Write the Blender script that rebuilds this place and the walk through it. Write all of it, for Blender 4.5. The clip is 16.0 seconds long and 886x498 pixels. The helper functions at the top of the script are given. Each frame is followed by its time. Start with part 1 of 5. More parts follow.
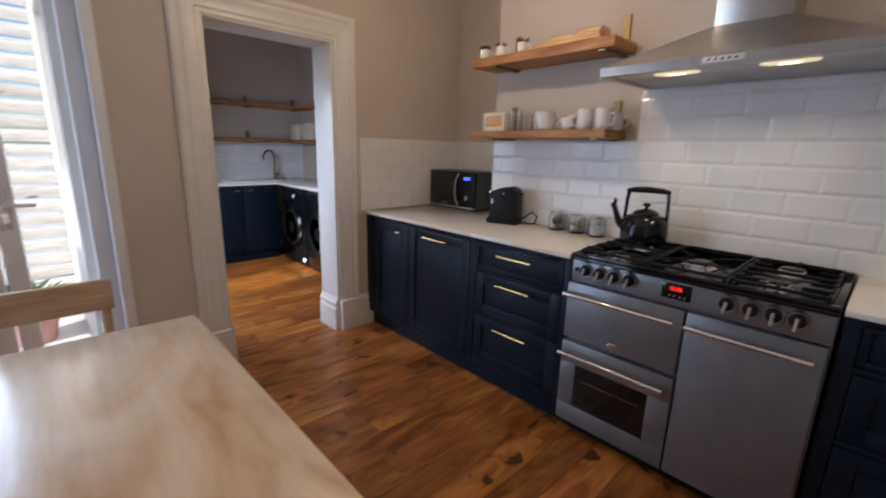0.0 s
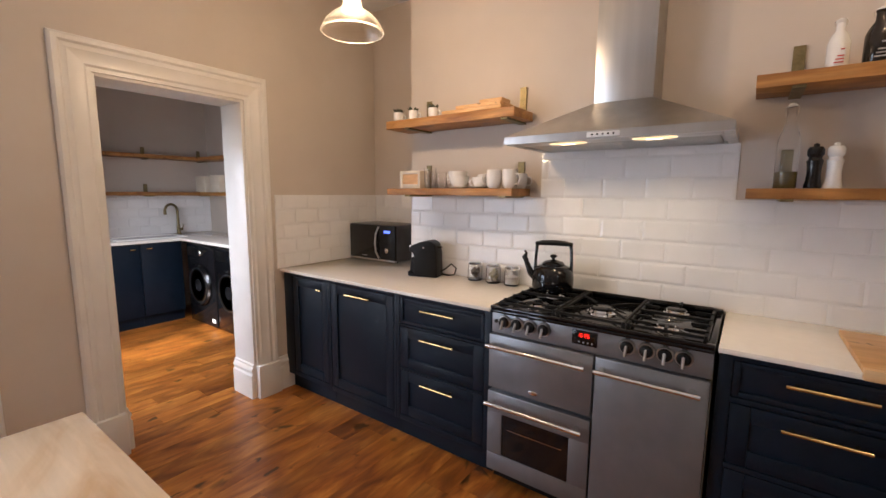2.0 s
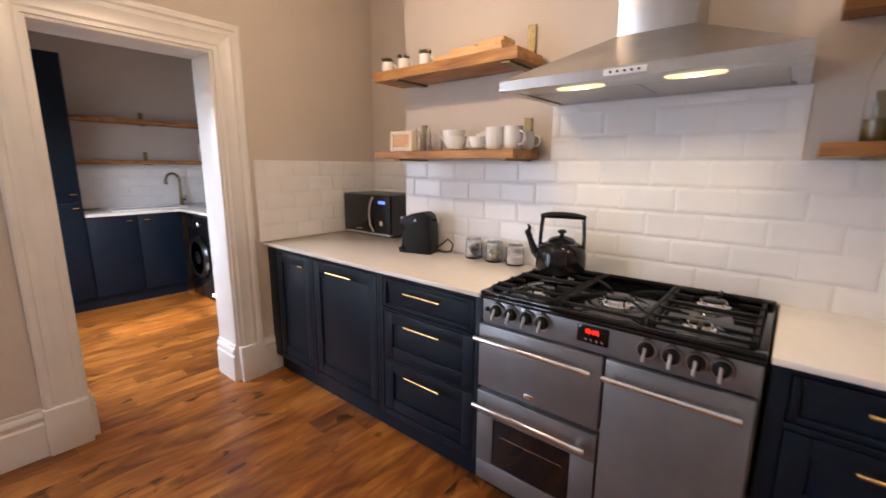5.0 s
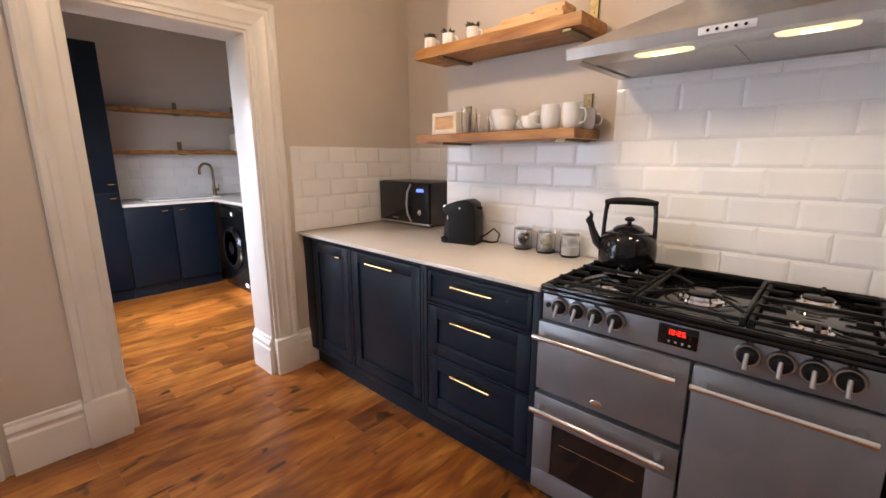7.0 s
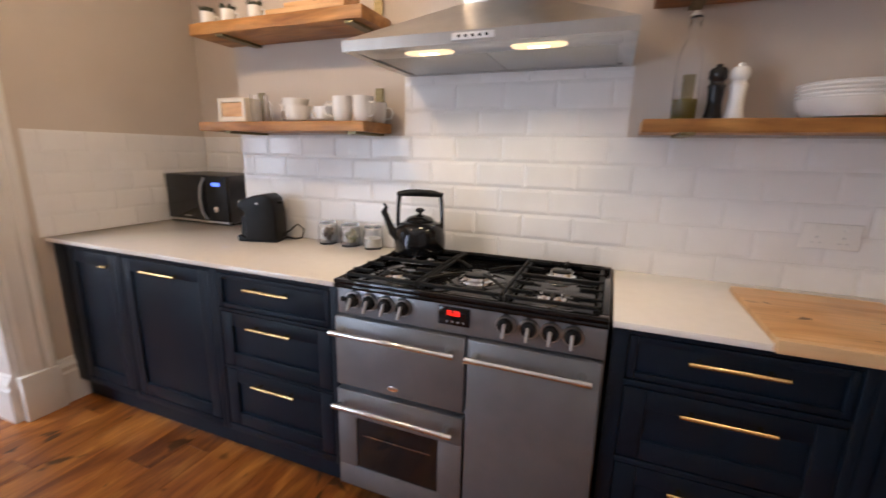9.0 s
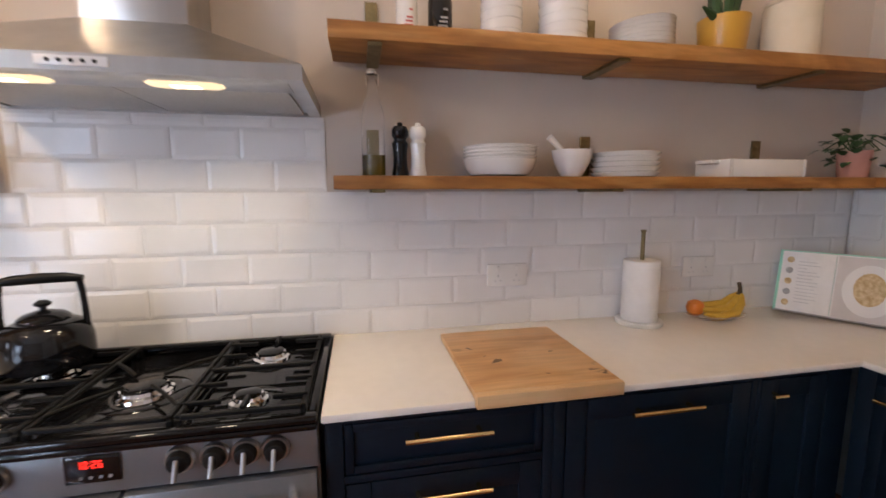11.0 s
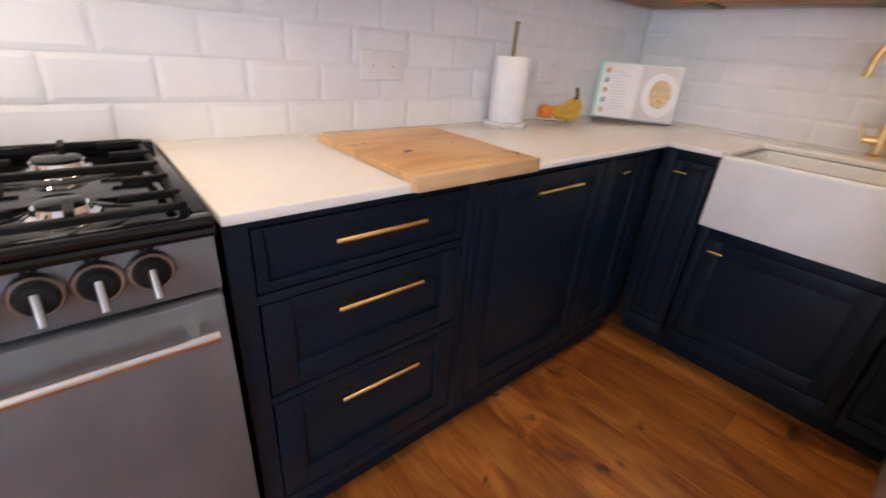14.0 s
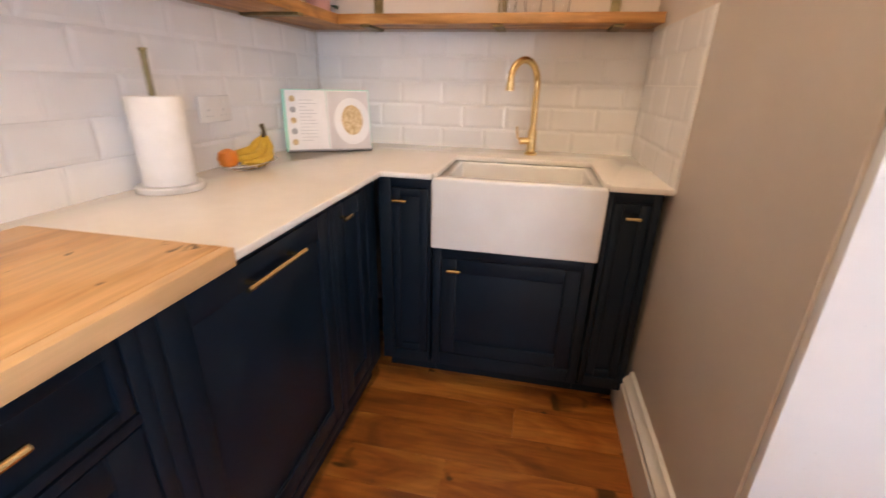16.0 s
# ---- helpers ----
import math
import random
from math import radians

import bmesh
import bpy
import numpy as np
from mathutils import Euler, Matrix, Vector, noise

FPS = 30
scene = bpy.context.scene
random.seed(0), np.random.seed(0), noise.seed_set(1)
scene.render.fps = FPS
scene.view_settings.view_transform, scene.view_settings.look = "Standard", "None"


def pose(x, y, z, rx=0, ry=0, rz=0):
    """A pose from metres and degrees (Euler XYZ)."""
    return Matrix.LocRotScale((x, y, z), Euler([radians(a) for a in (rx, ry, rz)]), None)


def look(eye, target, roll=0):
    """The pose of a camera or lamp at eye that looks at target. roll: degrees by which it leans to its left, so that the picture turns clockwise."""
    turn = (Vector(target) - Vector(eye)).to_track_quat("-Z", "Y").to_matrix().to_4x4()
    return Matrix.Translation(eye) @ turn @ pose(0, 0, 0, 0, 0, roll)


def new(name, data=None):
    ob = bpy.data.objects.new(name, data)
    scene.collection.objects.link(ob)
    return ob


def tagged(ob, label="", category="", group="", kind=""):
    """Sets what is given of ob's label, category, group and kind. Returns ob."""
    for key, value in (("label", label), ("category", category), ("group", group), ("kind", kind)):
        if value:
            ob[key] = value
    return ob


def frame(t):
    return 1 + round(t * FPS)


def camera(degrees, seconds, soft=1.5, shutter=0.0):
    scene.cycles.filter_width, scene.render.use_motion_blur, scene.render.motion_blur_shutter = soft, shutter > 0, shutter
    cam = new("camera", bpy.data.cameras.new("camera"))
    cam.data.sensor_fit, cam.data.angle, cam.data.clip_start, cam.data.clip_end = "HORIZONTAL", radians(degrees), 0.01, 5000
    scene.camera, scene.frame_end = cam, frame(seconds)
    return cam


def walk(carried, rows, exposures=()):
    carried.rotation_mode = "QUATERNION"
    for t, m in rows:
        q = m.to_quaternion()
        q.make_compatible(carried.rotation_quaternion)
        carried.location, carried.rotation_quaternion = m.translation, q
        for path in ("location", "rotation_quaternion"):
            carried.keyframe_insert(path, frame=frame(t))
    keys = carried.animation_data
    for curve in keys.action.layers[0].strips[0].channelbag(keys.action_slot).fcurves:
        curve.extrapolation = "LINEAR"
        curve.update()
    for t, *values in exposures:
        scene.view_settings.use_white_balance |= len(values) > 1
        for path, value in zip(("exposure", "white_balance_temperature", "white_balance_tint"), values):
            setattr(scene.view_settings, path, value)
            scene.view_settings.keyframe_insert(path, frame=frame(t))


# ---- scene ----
cam = camera(92.7, 16.0, shutter=0.5)
PATH = [
    (0, (-2.266, -2.65, 1.332), (-0.923, -1.239, 0.876), 1.5),
    (0.5, (-2.279, -2.639, 1.396), (-0.758, -1.382, 1.068), 0.8),
    (1, (-2.283, -2.653, 1.418), (-0.706, -1.454, 1.141), 0.6),
    (1.5, (-2.286, -2.662, 1.42), (-0.68, -1.5, 1.155), 0.3),
    (2, (-2.282, -2.666, 1.426), (-0.675, -1.505, 1.162), 0.4),
    (2.5, (-2.272, -2.675, 1.412), (-0.609, -1.596, 1.139), -0.0),
    (3, (-2.241, -2.701, 1.402), (-0.49, -1.78, 1.103), 0.1),
    (3.5, (-2.208, -2.726, 1.39), (-0.412, -1.924, 1.031), 0.3),
    (4, (-2.179, -2.715, 1.374), (-0.395, -1.921, 0.941), 0.2),
    (4.5, (-2.026, -2.657, 1.369), (-0.379, -1.608, 0.938), -0.2),
    (5, (-1.894, -2.61, 1.377), (-0.382, -1.359, 0.99), 0.4),
    (5.2, (-1.865, -2.597, 1.363), (-0.389, -1.297, 1.001), 1.0),
    (7.3, (-1.856, -2.424, 1.339), (-0.422, -1.1, 0.903), -0.1),
    (7.5, (-1.831, -2.441, 1.34), (-0.359, -1.167, 0.882), -0.2),
    (8, (-1.785, -2.488, 1.342), (-0.193, -1.375, 0.865), -0.1),
    (8.5, (-1.774, -2.525, 1.341), (-0.058, -1.601, 0.889), 0.8),
    (9, (-1.747, -2.574, 1.336), (0.069, -1.865, 0.889), 1.2),
    (9.5, (-1.706, -2.635, 1.373), (0.219, -2.223, 1.018), 1.8),
    (10, (-1.668, -2.69, 1.421), (0.313, -2.592, 1.162), 0.8),
    (10.2, (-1.651, -2.721, 1.434), (0.335, -2.76, 1.204), 1.1),
    (12.3, (-1.273, -2.622, 1.262), (0.385, -3.548, 0.634), 1.6),
    (12.5, (-1.269, -2.577, 1.234), (0.308, -3.569, 0.505), 2.4),
    (13, (-1.279, -2.532, 1.163), (0.27, -3.469, 0.313), 3.6),
    (13.5, (-1.267, -2.538, 1.138), (0.244, -3.465, 0.213), 3.6),
    (14, (-1.246, -2.48, 1.157), (0.104, -3.678, 0.297), 4.5),
    (14.5, (-1.228, -2.444, 1.166), (-0.093, -3.867, 0.337), 3.1),
    (15, (-1.176, -2.538, 1.173), (-0.224, -4.121, 0.406), 1.5),
    (15.5, (-1.107, -2.702, 1.181), (-0.429, -4.423, 0.421), 0.9),
    (16, (-1.08, -2.776, 1.194), (-0.713, -4.599, 0.458), 1.3),
]
# the clip's camera opens up and shifts its white balance on the way
EXPOSURES = [(0, 0.34, 5200, 8), (0.3, 0.38, 5300, 9), (0.6, 0.50, 5600, 9), (1.0, 0.68, 5800, 10), (1.5, 0.88, 5900, 11), (3.5, 0.87, 5750, 11), (5, 1.08, 5750, 12), (8, 1.12, 5850, 11), (9, 1.02, 5600, 10), (10, 1.15, 5600, 12),
             (12.5, 0.76, 5250, 10), (13.2, 1.14, 5200, 10), (14, 1.60, 5350, 10), (14.5, 1.40, 5350, 9), (15, 1.70, 5400, 9), (15.3, 1.80, 5450, 9), (16, 1.92, 5950, 12)]
walk(cam, [(t, look(eye, target, roll)) for t, eye, target, roll in PATH], EXPOSURES)

# ---- world and light ----
world = bpy.data.worlds.new("world")
scene.world = world
world.use_nodes = True
sky = world.node_tree.nodes.new("ShaderNodeTexSky")
sky.sky_type, sky.sun_disc = "NISHITA", False
sky.sun_elevation, sky.sun_rotation = radians(40), radians(251)
world.node_tree.nodes["Background"].inputs[1].default_value = 0.12
world.node_tree.links.new(sky.outputs[0], world.node_tree.nodes["Background"].inputs[0])


def lamp(name, kind, energy, colour, m):
    data = bpy.data.lights.new(name, kind)
    data.energy, data.color = energy, colour
    ob = new(name, data)
    ob.matrix_world = m
    return data


sun = lamp("sun", "SUN", 5.0, (1, 0.93, 0.82), look((-8, -1.2, 7), (0, 1.5, 0)))
sun.angle = radians(3)
# sky light that comes in by the glazed doors and by the window of the utility room
day = lamp("door_daylight", "AREA", 28, (0.82, 0.89, 1.0), look((-3.14, 0.16, 1.12), (-2.6, -2.4, 0.85)))
day.shape, day.size, day.size_y = "RECTANGLE", 1.40, 2.0
side = lamp("window_daylight", "AREA", 16, (0.95, 0.95, 1.0), look((-1.86, 0.95, 1.4), (-0.45, 1.05, 0.0)))
side.shape, side.size, side.size_y, side.spread = "RECTANGLE", 0.9, 1.3, radians(150)
# the bulb of the pendant, the ceiling downlight of the nook and the two lamps under the hood
bulb = lamp("pendant_bulb", "POINT", 11.0, (1.0, 0.66, 0.36), pose(-1.0, -1.27, 2.20))
bulb.shadow_soft_size = 0.035
down = lamp("downlight_bulb", "POINT", 9.5, (1.0, 0.68, 0.38), pose(-0.95, -3.45, 2.84))
down.shadow_soft_size = 0.04
for hood_y in (-1.985, -2.335):
    spot = lamp("hood_bulb", "SPOT", 2.6, (1.0, 0.74, 0.44), look((-0.33, hood_y, 1.628), (-0.22, hood_y, 0.9)))
    spot.spot_size, spot.spot_blend, spot.shadow_soft_size = radians(130), 0.8, 0.04


# ---- materials ----
def surface(name, a, b=None, rough=0.5, metal=0.0, scale=8.0, stretch=(1, 1, 1), bump=0.0, bump_scale=60.0, spread=0.06, coat=0.0, per_piece=0.0, spec=0.5):
    """Two colours mixed by noise, with uneven gloss and a fine relief. stretch lengthens the grain."""
    m = bpy.data.materials.new(name)
    m.use_nodes = True
    n, l = m.node_tree.nodes, m.node_tree.links
    p = n["Principled BSDF"]
    p.inputs["Metallic"].default_value = metal
    p.inputs["Coat Weight"].default_value = coat
    p.inputs["Coat Roughness"].default_value = 0.06
    p.inputs["Specular IOR Level"].default_value = spec
    co = n.new("ShaderNodeTexCoord")
    mp = n.new("ShaderNodeMapping")
    mp.inputs["Scale"].default_value = stretch
    l.new(co.outputs["Object"], mp.inputs["Vector"])
    info = n.new("ShaderNodeObjectInfo")
    add = n.new("ShaderNodeVectorMath")
    add.operation = "MULTIPLY_ADD"
    comb = n.new("ShaderNodeCombineXYZ")
    for k in range(3):
        l.new(info.outputs["Random"], comb.inputs[k])
    l.new(comb.outputs[0], add.inputs[0])
    add.inputs[1].default_value = (37.0, 23.0, 11.0)
    l.new(mp.outputs[0], add.inputs[2])
    big = n.new("ShaderNodeTexNoise")
    big.inputs["Scale"].default_value = scale
    big.inputs["Detail"].default_value = 6
    l.new(add.outputs[0], big.inputs["Vector"])
    ramp = n.new("ShaderNodeValToRGB")
    ramp.color_ramp.elements[0].position, ramp.color_ramp.elements[1].position = 0.32, 0.7
    ramp.color_ramp.elements[0].color, ramp.color_ramp.elements[1].color = (*a, 1), (*(b or a), 1)
    l.new(big.outputs["Fac"], ramp.inputs[0])
    out = ramp.outputs[0]
    if per_piece:
        hsv = n.new("ShaderNodeHueSaturation")
        rng = n.new("ShaderNodeMapRange")
        rng.inputs["To Min"].default_value, rng.inputs["To Max"].default_value = 1 - per_piece, 1 + per_piece
        l.new(info.outputs["Random"], rng.inputs["Value"])
        l.new(rng.outputs[0], hsv.inputs["Value"])
        l.new(out, hsv.inputs["Color"])
        out = hsv.outputs[0]
    l.new(out, p.inputs["Base Color"])
    fine = n.new("ShaderNodeTexNoise")
    fine.inputs["Scale"].default_value = bump_scale
    fine.inputs["Detail"].default_value = 4
    l.new(add.outputs[0], fine.inputs["Vector"])
    rr = n.new("ShaderNodeMapRange")
    rr.inputs["To Min"].default_value, rr.inputs["To Max"].default_value = max(rough - spread, 0.01), rough + spread
    l.new(fine.outputs["Fac"], rr.inputs["Value"])
    l.new(rr.outputs[0], p.inputs["Roughness"])
    if bump:
        bp = n.new("ShaderNodeBump")
        bp.inputs["Strength"].default_value, bp.inputs["Distance"].default_value = 0.5, bump
        l.new(fine.outputs["Fac"], bp.inputs["Height"])
        l.new(bp.outputs[0], p.inputs["Normal"])
    return m


def wood(name, dark, mid, light, rough=0.4, axis=0, grain=9.0, knots=2.2, per_piece=0.18, coat=0.0, knot_at=0.68, lines_at=(0.80, 1.12), figure_at=0.22):
    """Sawn timber: long grain along one axis, broad figure, dark knots and a shade of its own for each piece."""
    m = bpy.data.materials.new(name)
    m.use_nodes = True
    n, l = m.node_tree.nodes, m.node_tree.links
    p = n["Principled BSDF"]
    p.inputs["Coat Weight"].default_value = coat
    p.inputs["Coat Roughness"].default_value = 0.2
    co, info = n.new("ShaderNodeTexCoord"), n.new("ShaderNodeObjectInfo")
    comb, off = n.new("ShaderNodeCombineXYZ"), n.new("ShaderNodeVectorMath")
    for k in range(3):
        l.new(info.outputs["Random"], comb.inputs[k])
    off.operation = "MULTIPLY_ADD"
    off.inputs[1].default_value = (31.0, 47.0, 19.0)
    l.new(comb.outputs[0], off.inputs[0])
    l.new(co.outputs["Object"], off.inputs[2])

    def noise_of(stretch, scale, detail, twist):
        mp, t = n.new("ShaderNodeMapping"), n.new("ShaderNodeTexNoise")
        mp.inputs["Scale"].default_value = stretch
        t.inputs["Scale"].default_value, t.inputs["Detail"].default_value, t.inputs["Distortion"].default_value = scale, detail, twist
        l.new(off.outputs[0], mp.inputs["Vector"])
        l.new(mp.outputs[0], t.inputs["Vector"])
        return t.outputs["Fac"]

    long = [1.0, 1.0, 1.0]
    long[axis] = 0.09
    broad = [1.0, 1.0, 1.0]
    broad[axis] = figure_at
    spot = [1.0, 1.0, 1.0]
    spot[axis] = 0.55 if figure_at < 0.25 else 0.75
    figure = noise_of(broad, grain, 5, 1.4)
    lines = noise_of(long, grain * 9, 4, 0.3)
    knot = noise_of(spot, knots * 4, 2, 0.5)
    ramp = n.new("ShaderNodeValToRGB")
    ramp.color_ramp.elements[0].position, ramp.color_ramp.elements[1].position = 0.28, 0.74
    ramp.color_ramp.elements[0].color, ramp.color_ramp.elements[1].color = (*dark, 1), (*light, 1)
    ramp.color_ramp.elements.new(0.5).color = (*mid, 1)
    l.new(figure, ramp.inputs[0])
    lr = n.new("ShaderNodeMapRange")
    lr.inputs["From Min"].default_value, lr.inputs["From Max"].default_value = 0.3, 0.7
    lr.inputs["To Min"].default_value, lr.inputs["To Max"].default_value = lines_at
    l.new(lines, lr.inputs["Value"])
    kr = n.new("ShaderNodeMapRange")
    kr.inputs["From Min"].default_value, kr.inputs["From Max"].default_value = knot_at, knot_at + 0.06
    kr.inputs["To Min"].default_value, kr.inputs["To Max"].default_value = 1.0, 0.22
    l.new(knot, kr.inputs["Value"])
    pr = n.new("ShaderNodeMapRange")
    pr.inputs["To Min"].default_value, pr.inputs["To Max"].default_value = 1 - per_piece, 1 + per_piece
    l.new(info.outputs["Random"], pr.inputs["Value"])
    m1, m2 = n.new("ShaderNodeMath"), n.new("ShaderNodeMath")
    m1.operation = m2.operation = "MULTIPLY"
    l.new(lr.outputs[0], m1.inputs[0]), l.new(kr.outputs[0], m1.inputs[1])
    l.new(m1.outputs[0], m2.inputs[0]), l.new(pr.outputs[0], m2.inputs[1])
    hsv = n.new("ShaderNodeHueSaturation")
    l.new(ramp.outputs[0], hsv.inputs["Color"]), l.new(m2.outputs[0], hsv.inputs["Value"])
    l.new(hsv.outputs[0], p.inputs["Base Color"])
    rr = n.new("ShaderNodeMapRange")
    rr.inputs["To Min"].default_value, rr.inputs["To Max"].default_value = rough - 0.08, rough + 0.12
    l.new(lines, rr.inputs["Value"]), l.new(rr.outputs[0], p.inputs["Roughness"])
    bp = n.new("ShaderNodeBump")
    bp.inputs["Strength"].default_value, bp.inputs["Distance"].default_value = 0.4, 0.0012
    l.new(m1.outputs[0], bp.inputs["Height"]), l.new(bp.outputs[0], p.inputs["Normal"])
    return m


def glass(name, colour=(1, 1, 1), rough=0.0, ior=1.45):
    m = bpy.data.materials.new(name)
    m.use_nodes = True
    p = m.node_tree.nodes["Principled BSDF"]
    p.inputs["Base Color"].default_value, p.inputs["Roughness"].default_value = (*colour, 1), rough
    p.inputs["Transmission Weight"].default_value, p.inputs["IOR"].default_value = 1.0, ior
    return m


def glow(name, colour, strength):
    m = bpy.data.materials.new(name)
    m.use_nodes = True
    p = m.node_tree.nodes["Principled BSDF"]
    p.inputs["Base Color"].default_value = (*colour, 1)
    p.inputs["Emission Color"].default_value, p.inputs["Emission Strength"].default_value = (*colour, 1), strength
    return m


WALL = surface("greige_wall_paint", (0.565, 0.495, 0.425), (0.605, 0.535, 0.465), 0.7, scale=2.5, bump=0.0008, bump_scale=180)
TRIM = surface("cream_gloss_trim", (0.74, 0.71, 0.66), (0.80, 0.775, 0.73), 0.32, scale=5, bump=0.0005, bump_scale=40)
WHITE = surface("white_frame_paint", (0.78, 0.79, 0.80), (0.84, 0.84, 0.84), 0.3, scale=5)
CEIL = surface("ceiling_paint", (0.74, 0.73, 0.71), (0.79, 0.78, 0.76), 0.8, scale=3, bump=0.0006, bump_scale=120)
GROUT = surface("grout", (0.80, 0.79, 0.77), (0.84, 0.83, 0.81), 0.85, scale=30, bump=0.0008)
TILE = surface("white_glazed_tile", (0.79, 0.78, 0.77), (0.84, 0.83, 0.825), 0.12, scale=6, spread=0.05, bump=0.0006, bump_scale=9, per_piece=0.025, spec=0.32)
NAVY = surface("navy_cabinet_paint", (0.0035, 0.0093, 0.0188), (0.0047, 0.0119, 0.0235), 0.42, spec=0.26, scale=7, spread=0.07, bump=0.0003, bump_scale=140)
QUARTZ = surface("white_quartz", (0.80, 0.755, 0.69), (0.83, 0.785, 0.72), 0.045, scale=26, spread=0.02, spec=0.6)
BRASS = surface("brushed_brass", (0.76, 0.55, 0.23), (0.85, 0.64, 0.31), 0.24, 1.0, scale=30, stretch=(1, 8, 8))
AGED = surface("aged_brass", (0.20, 0.165, 0.085), (0.30, 0.245, 0.13), 0.48, 1.0, scale=40)
STEEL = surface("brushed_steel", (0.50, 0.49, 0.475), (0.58, 0.57, 0.55), 0.30, 1.0, scale=3, stretch=(6, 6, 0.3), bump_scale=20, spread=0.04)
SILVER = surface("silver_cooker_enamel", (0.212, 0.217, 0.23), (0.247, 0.252, 0.265), 0.35, 0.55, scale=9, spread=0.05)
CHROME = surface("chrome", (0.78, 0.77, 0.76), (0.84, 0.83, 0.82), 0.10, 1.0, scale=9)
BLACK = surface("black_enamel", (0.005, 0.005, 0.006), (0.009, 0.009, 0.010), 0.09, scale=12, spread=0.03, spec=0.4)
IRON = surface("cast_iron", (0.005, 0.005, 0.005), (0.010, 0.010, 0.010), 0.5, spec=0.2, scale=40, bump=0.001, bump_scale=300)
PLASTIC = surface("black_plastic", (0.005, 0.005, 0.005), (0.009, 0.009, 0.009), 0.40, spec=0.26, scale=20, bump=0.0003, bump_scale=300)
DARKGLASS = surface("dark_oven_glass", (0.006, 0.006, 0.007), (0.010, 0.010, 0.011), 0.05, scale=5, spread=0.02)
CERAMIC = surface("white_ceramic", (0.78, 0.76, 0.73), (0.83, 0.82, 0.79), 0.14, scale=8, spread=0.04)
CREAM = surface("cream_paint", (0.70, 0.62, 0.48), (0.76, 0.69, 0.56), 0.4, scale=12)
PAPER = surface("paper", (0.80, 0.79, 0.78), (0.85, 0.84, 0.83), 0.9, scale=30, bump=0.001, bump_scale=120)
MARBLE = surface("pale_marble", (0.62, 0.61, 0.60), (0.80, 0.79, 0.78), 0.25, scale=14)
GLASS = glass("clear_glass")
PANE = glass("window_glass")
OIL = surface("olive_oil", (0.14, 0.11, 0.012), (0.18, 0.14, 0.02), 0.1, scale=5)
FLOORWOOD = wood("oiled_oak_boards", (0.125, 0.031, 0.005), (0.285, 0.092, 0.013), (0.47, 0.195, 0.034), 0.34, 0, 8.0, 2.2, 0.24, 0.08, 0.645, (0.80, 1.15), 0.30)
SHELFWOOD = wood("waxed_reclaimed_pine", (0.18, 0.066, 0.013), (0.37, 0.165, 0.036), (0.54, 0.28, 0.082), 0.45, 1, 9.0, 1.6, 0.10)
BOARDWOOD = wood("chopping_board_maple", (0.50, 0.26, 0.09), (0.66, 0.39, 0.165), (0.74, 0.49, 0.24), 0.42, 1, 8.0, 6.5, 0.05, 0.0, 0.69, (0.88, 1.08), 0.3)
EDGEWOOD = wood("pale_board_edge", (0.55, 0.34, 0.15), (0.66, 0.43, 0.21), (0.73, 0.51, 0.28), 0.5, 1, 7.0, 1.0, 0.05, 0.0, 0.75, (0.90, 1.07))
TABLEWOOD = wood("pale_table_pine", (0.62, 0.40, 0.22), (0.78, 0.61, 0.42), (0.84, 0.70, 0.53), 0.18, 1, 5.0, 1.7, 0.06, 0.5, 0.76, (0.93, 1.05), 0.4)
CHAIRWOOD = wood("pale_chair_wood", (0.40, 0.27, 0.15), (0.52, 0.37, 0.22), (0.58, 0.43, 0.27), 0.45, 0, 8.0, 1.0, 0.06)
LEAF = surface("green_leaf", (0.02, 0.055, 0.018), (0.05, 0.11, 0.035), 0.45, scale=20)
PINK = surface("pink_clay", (0.48, 0.24, 0.20), (0.54, 0.29, 0.24), 0.6, scale=18)
YELLOW = surface("yellow_glaze", (0.55, 0.30, 0.03), (0.62, 0.36, 0.05), 0.3, scale=10)
BANANA = surface("banana_skin", (0.52, 0.32, 0.02), (0.62, 0.42, 0.05), 0.5, scale=30)
ORANGE = surface("orange_peel", (0.62, 0.17, 0.01), (0.68, 0.22, 0.02), 0.45, scale=30, bump=0.0008, bump_scale=250)
STALK = surface("brown_stalk", (0.06, 0.04, 0.02), (0.10, 0.07, 0.03), 0.7, scale=40)
MINT = surface("mint_cover", (0.30, 0.66, 0.52), (0.34, 0.70, 0.56), 0.4, scale=12)
FOOD = surface("printed_pasta", (0.45, 0.30, 0.12), (0.72, 0.58, 0.34), 0.5, scale=90)
PRINT = surface("grey_print", (0.30, 0.30, 0.31), (0.42, 0.42, 0.43), 0.7, scale=60)
REDPRINT = surface("red_print", (0.45, 0.06, 0.05), (0.52, 0.09, 0.07), 0.6, scale=40)
# fence timber with the glare of full sun put into its near-white colour
FENCE = wood("sun_glare_fence", (0.70, 0.62, 0.52), (0.80, 0.73, 0.63), (0.84, 0.79, 0.71), 0.7, 0, 8.0, 1.2, 0.1)
PAVING = surface("pale_paving", (0.54, 0.51, 0.47), (0.64, 0.61, 0.56), 0.85, scale=4, bump=0.003, bump_scale=30)
RED_LED = glow("red_display", (1.0, 0.03, 0.01), 0.8)
BLUE_LED = glow("blue_display", (0.12, 0.2, 1.0), 0.9)
HOT = glow("lit_lamp_cover", (1.0, 0.72, 0.40), 2.6)
WARM = glow("lit_frosted_glass", (1.0, 0.74, 0.38), 0.55)
FILTER = surface("steel_filter_mesh", (0.42, 0.41, 0.39), (0.52, 0.51, 0.49), 0.42, 0.85, scale=160, bump=0.0012, bump_scale=420)
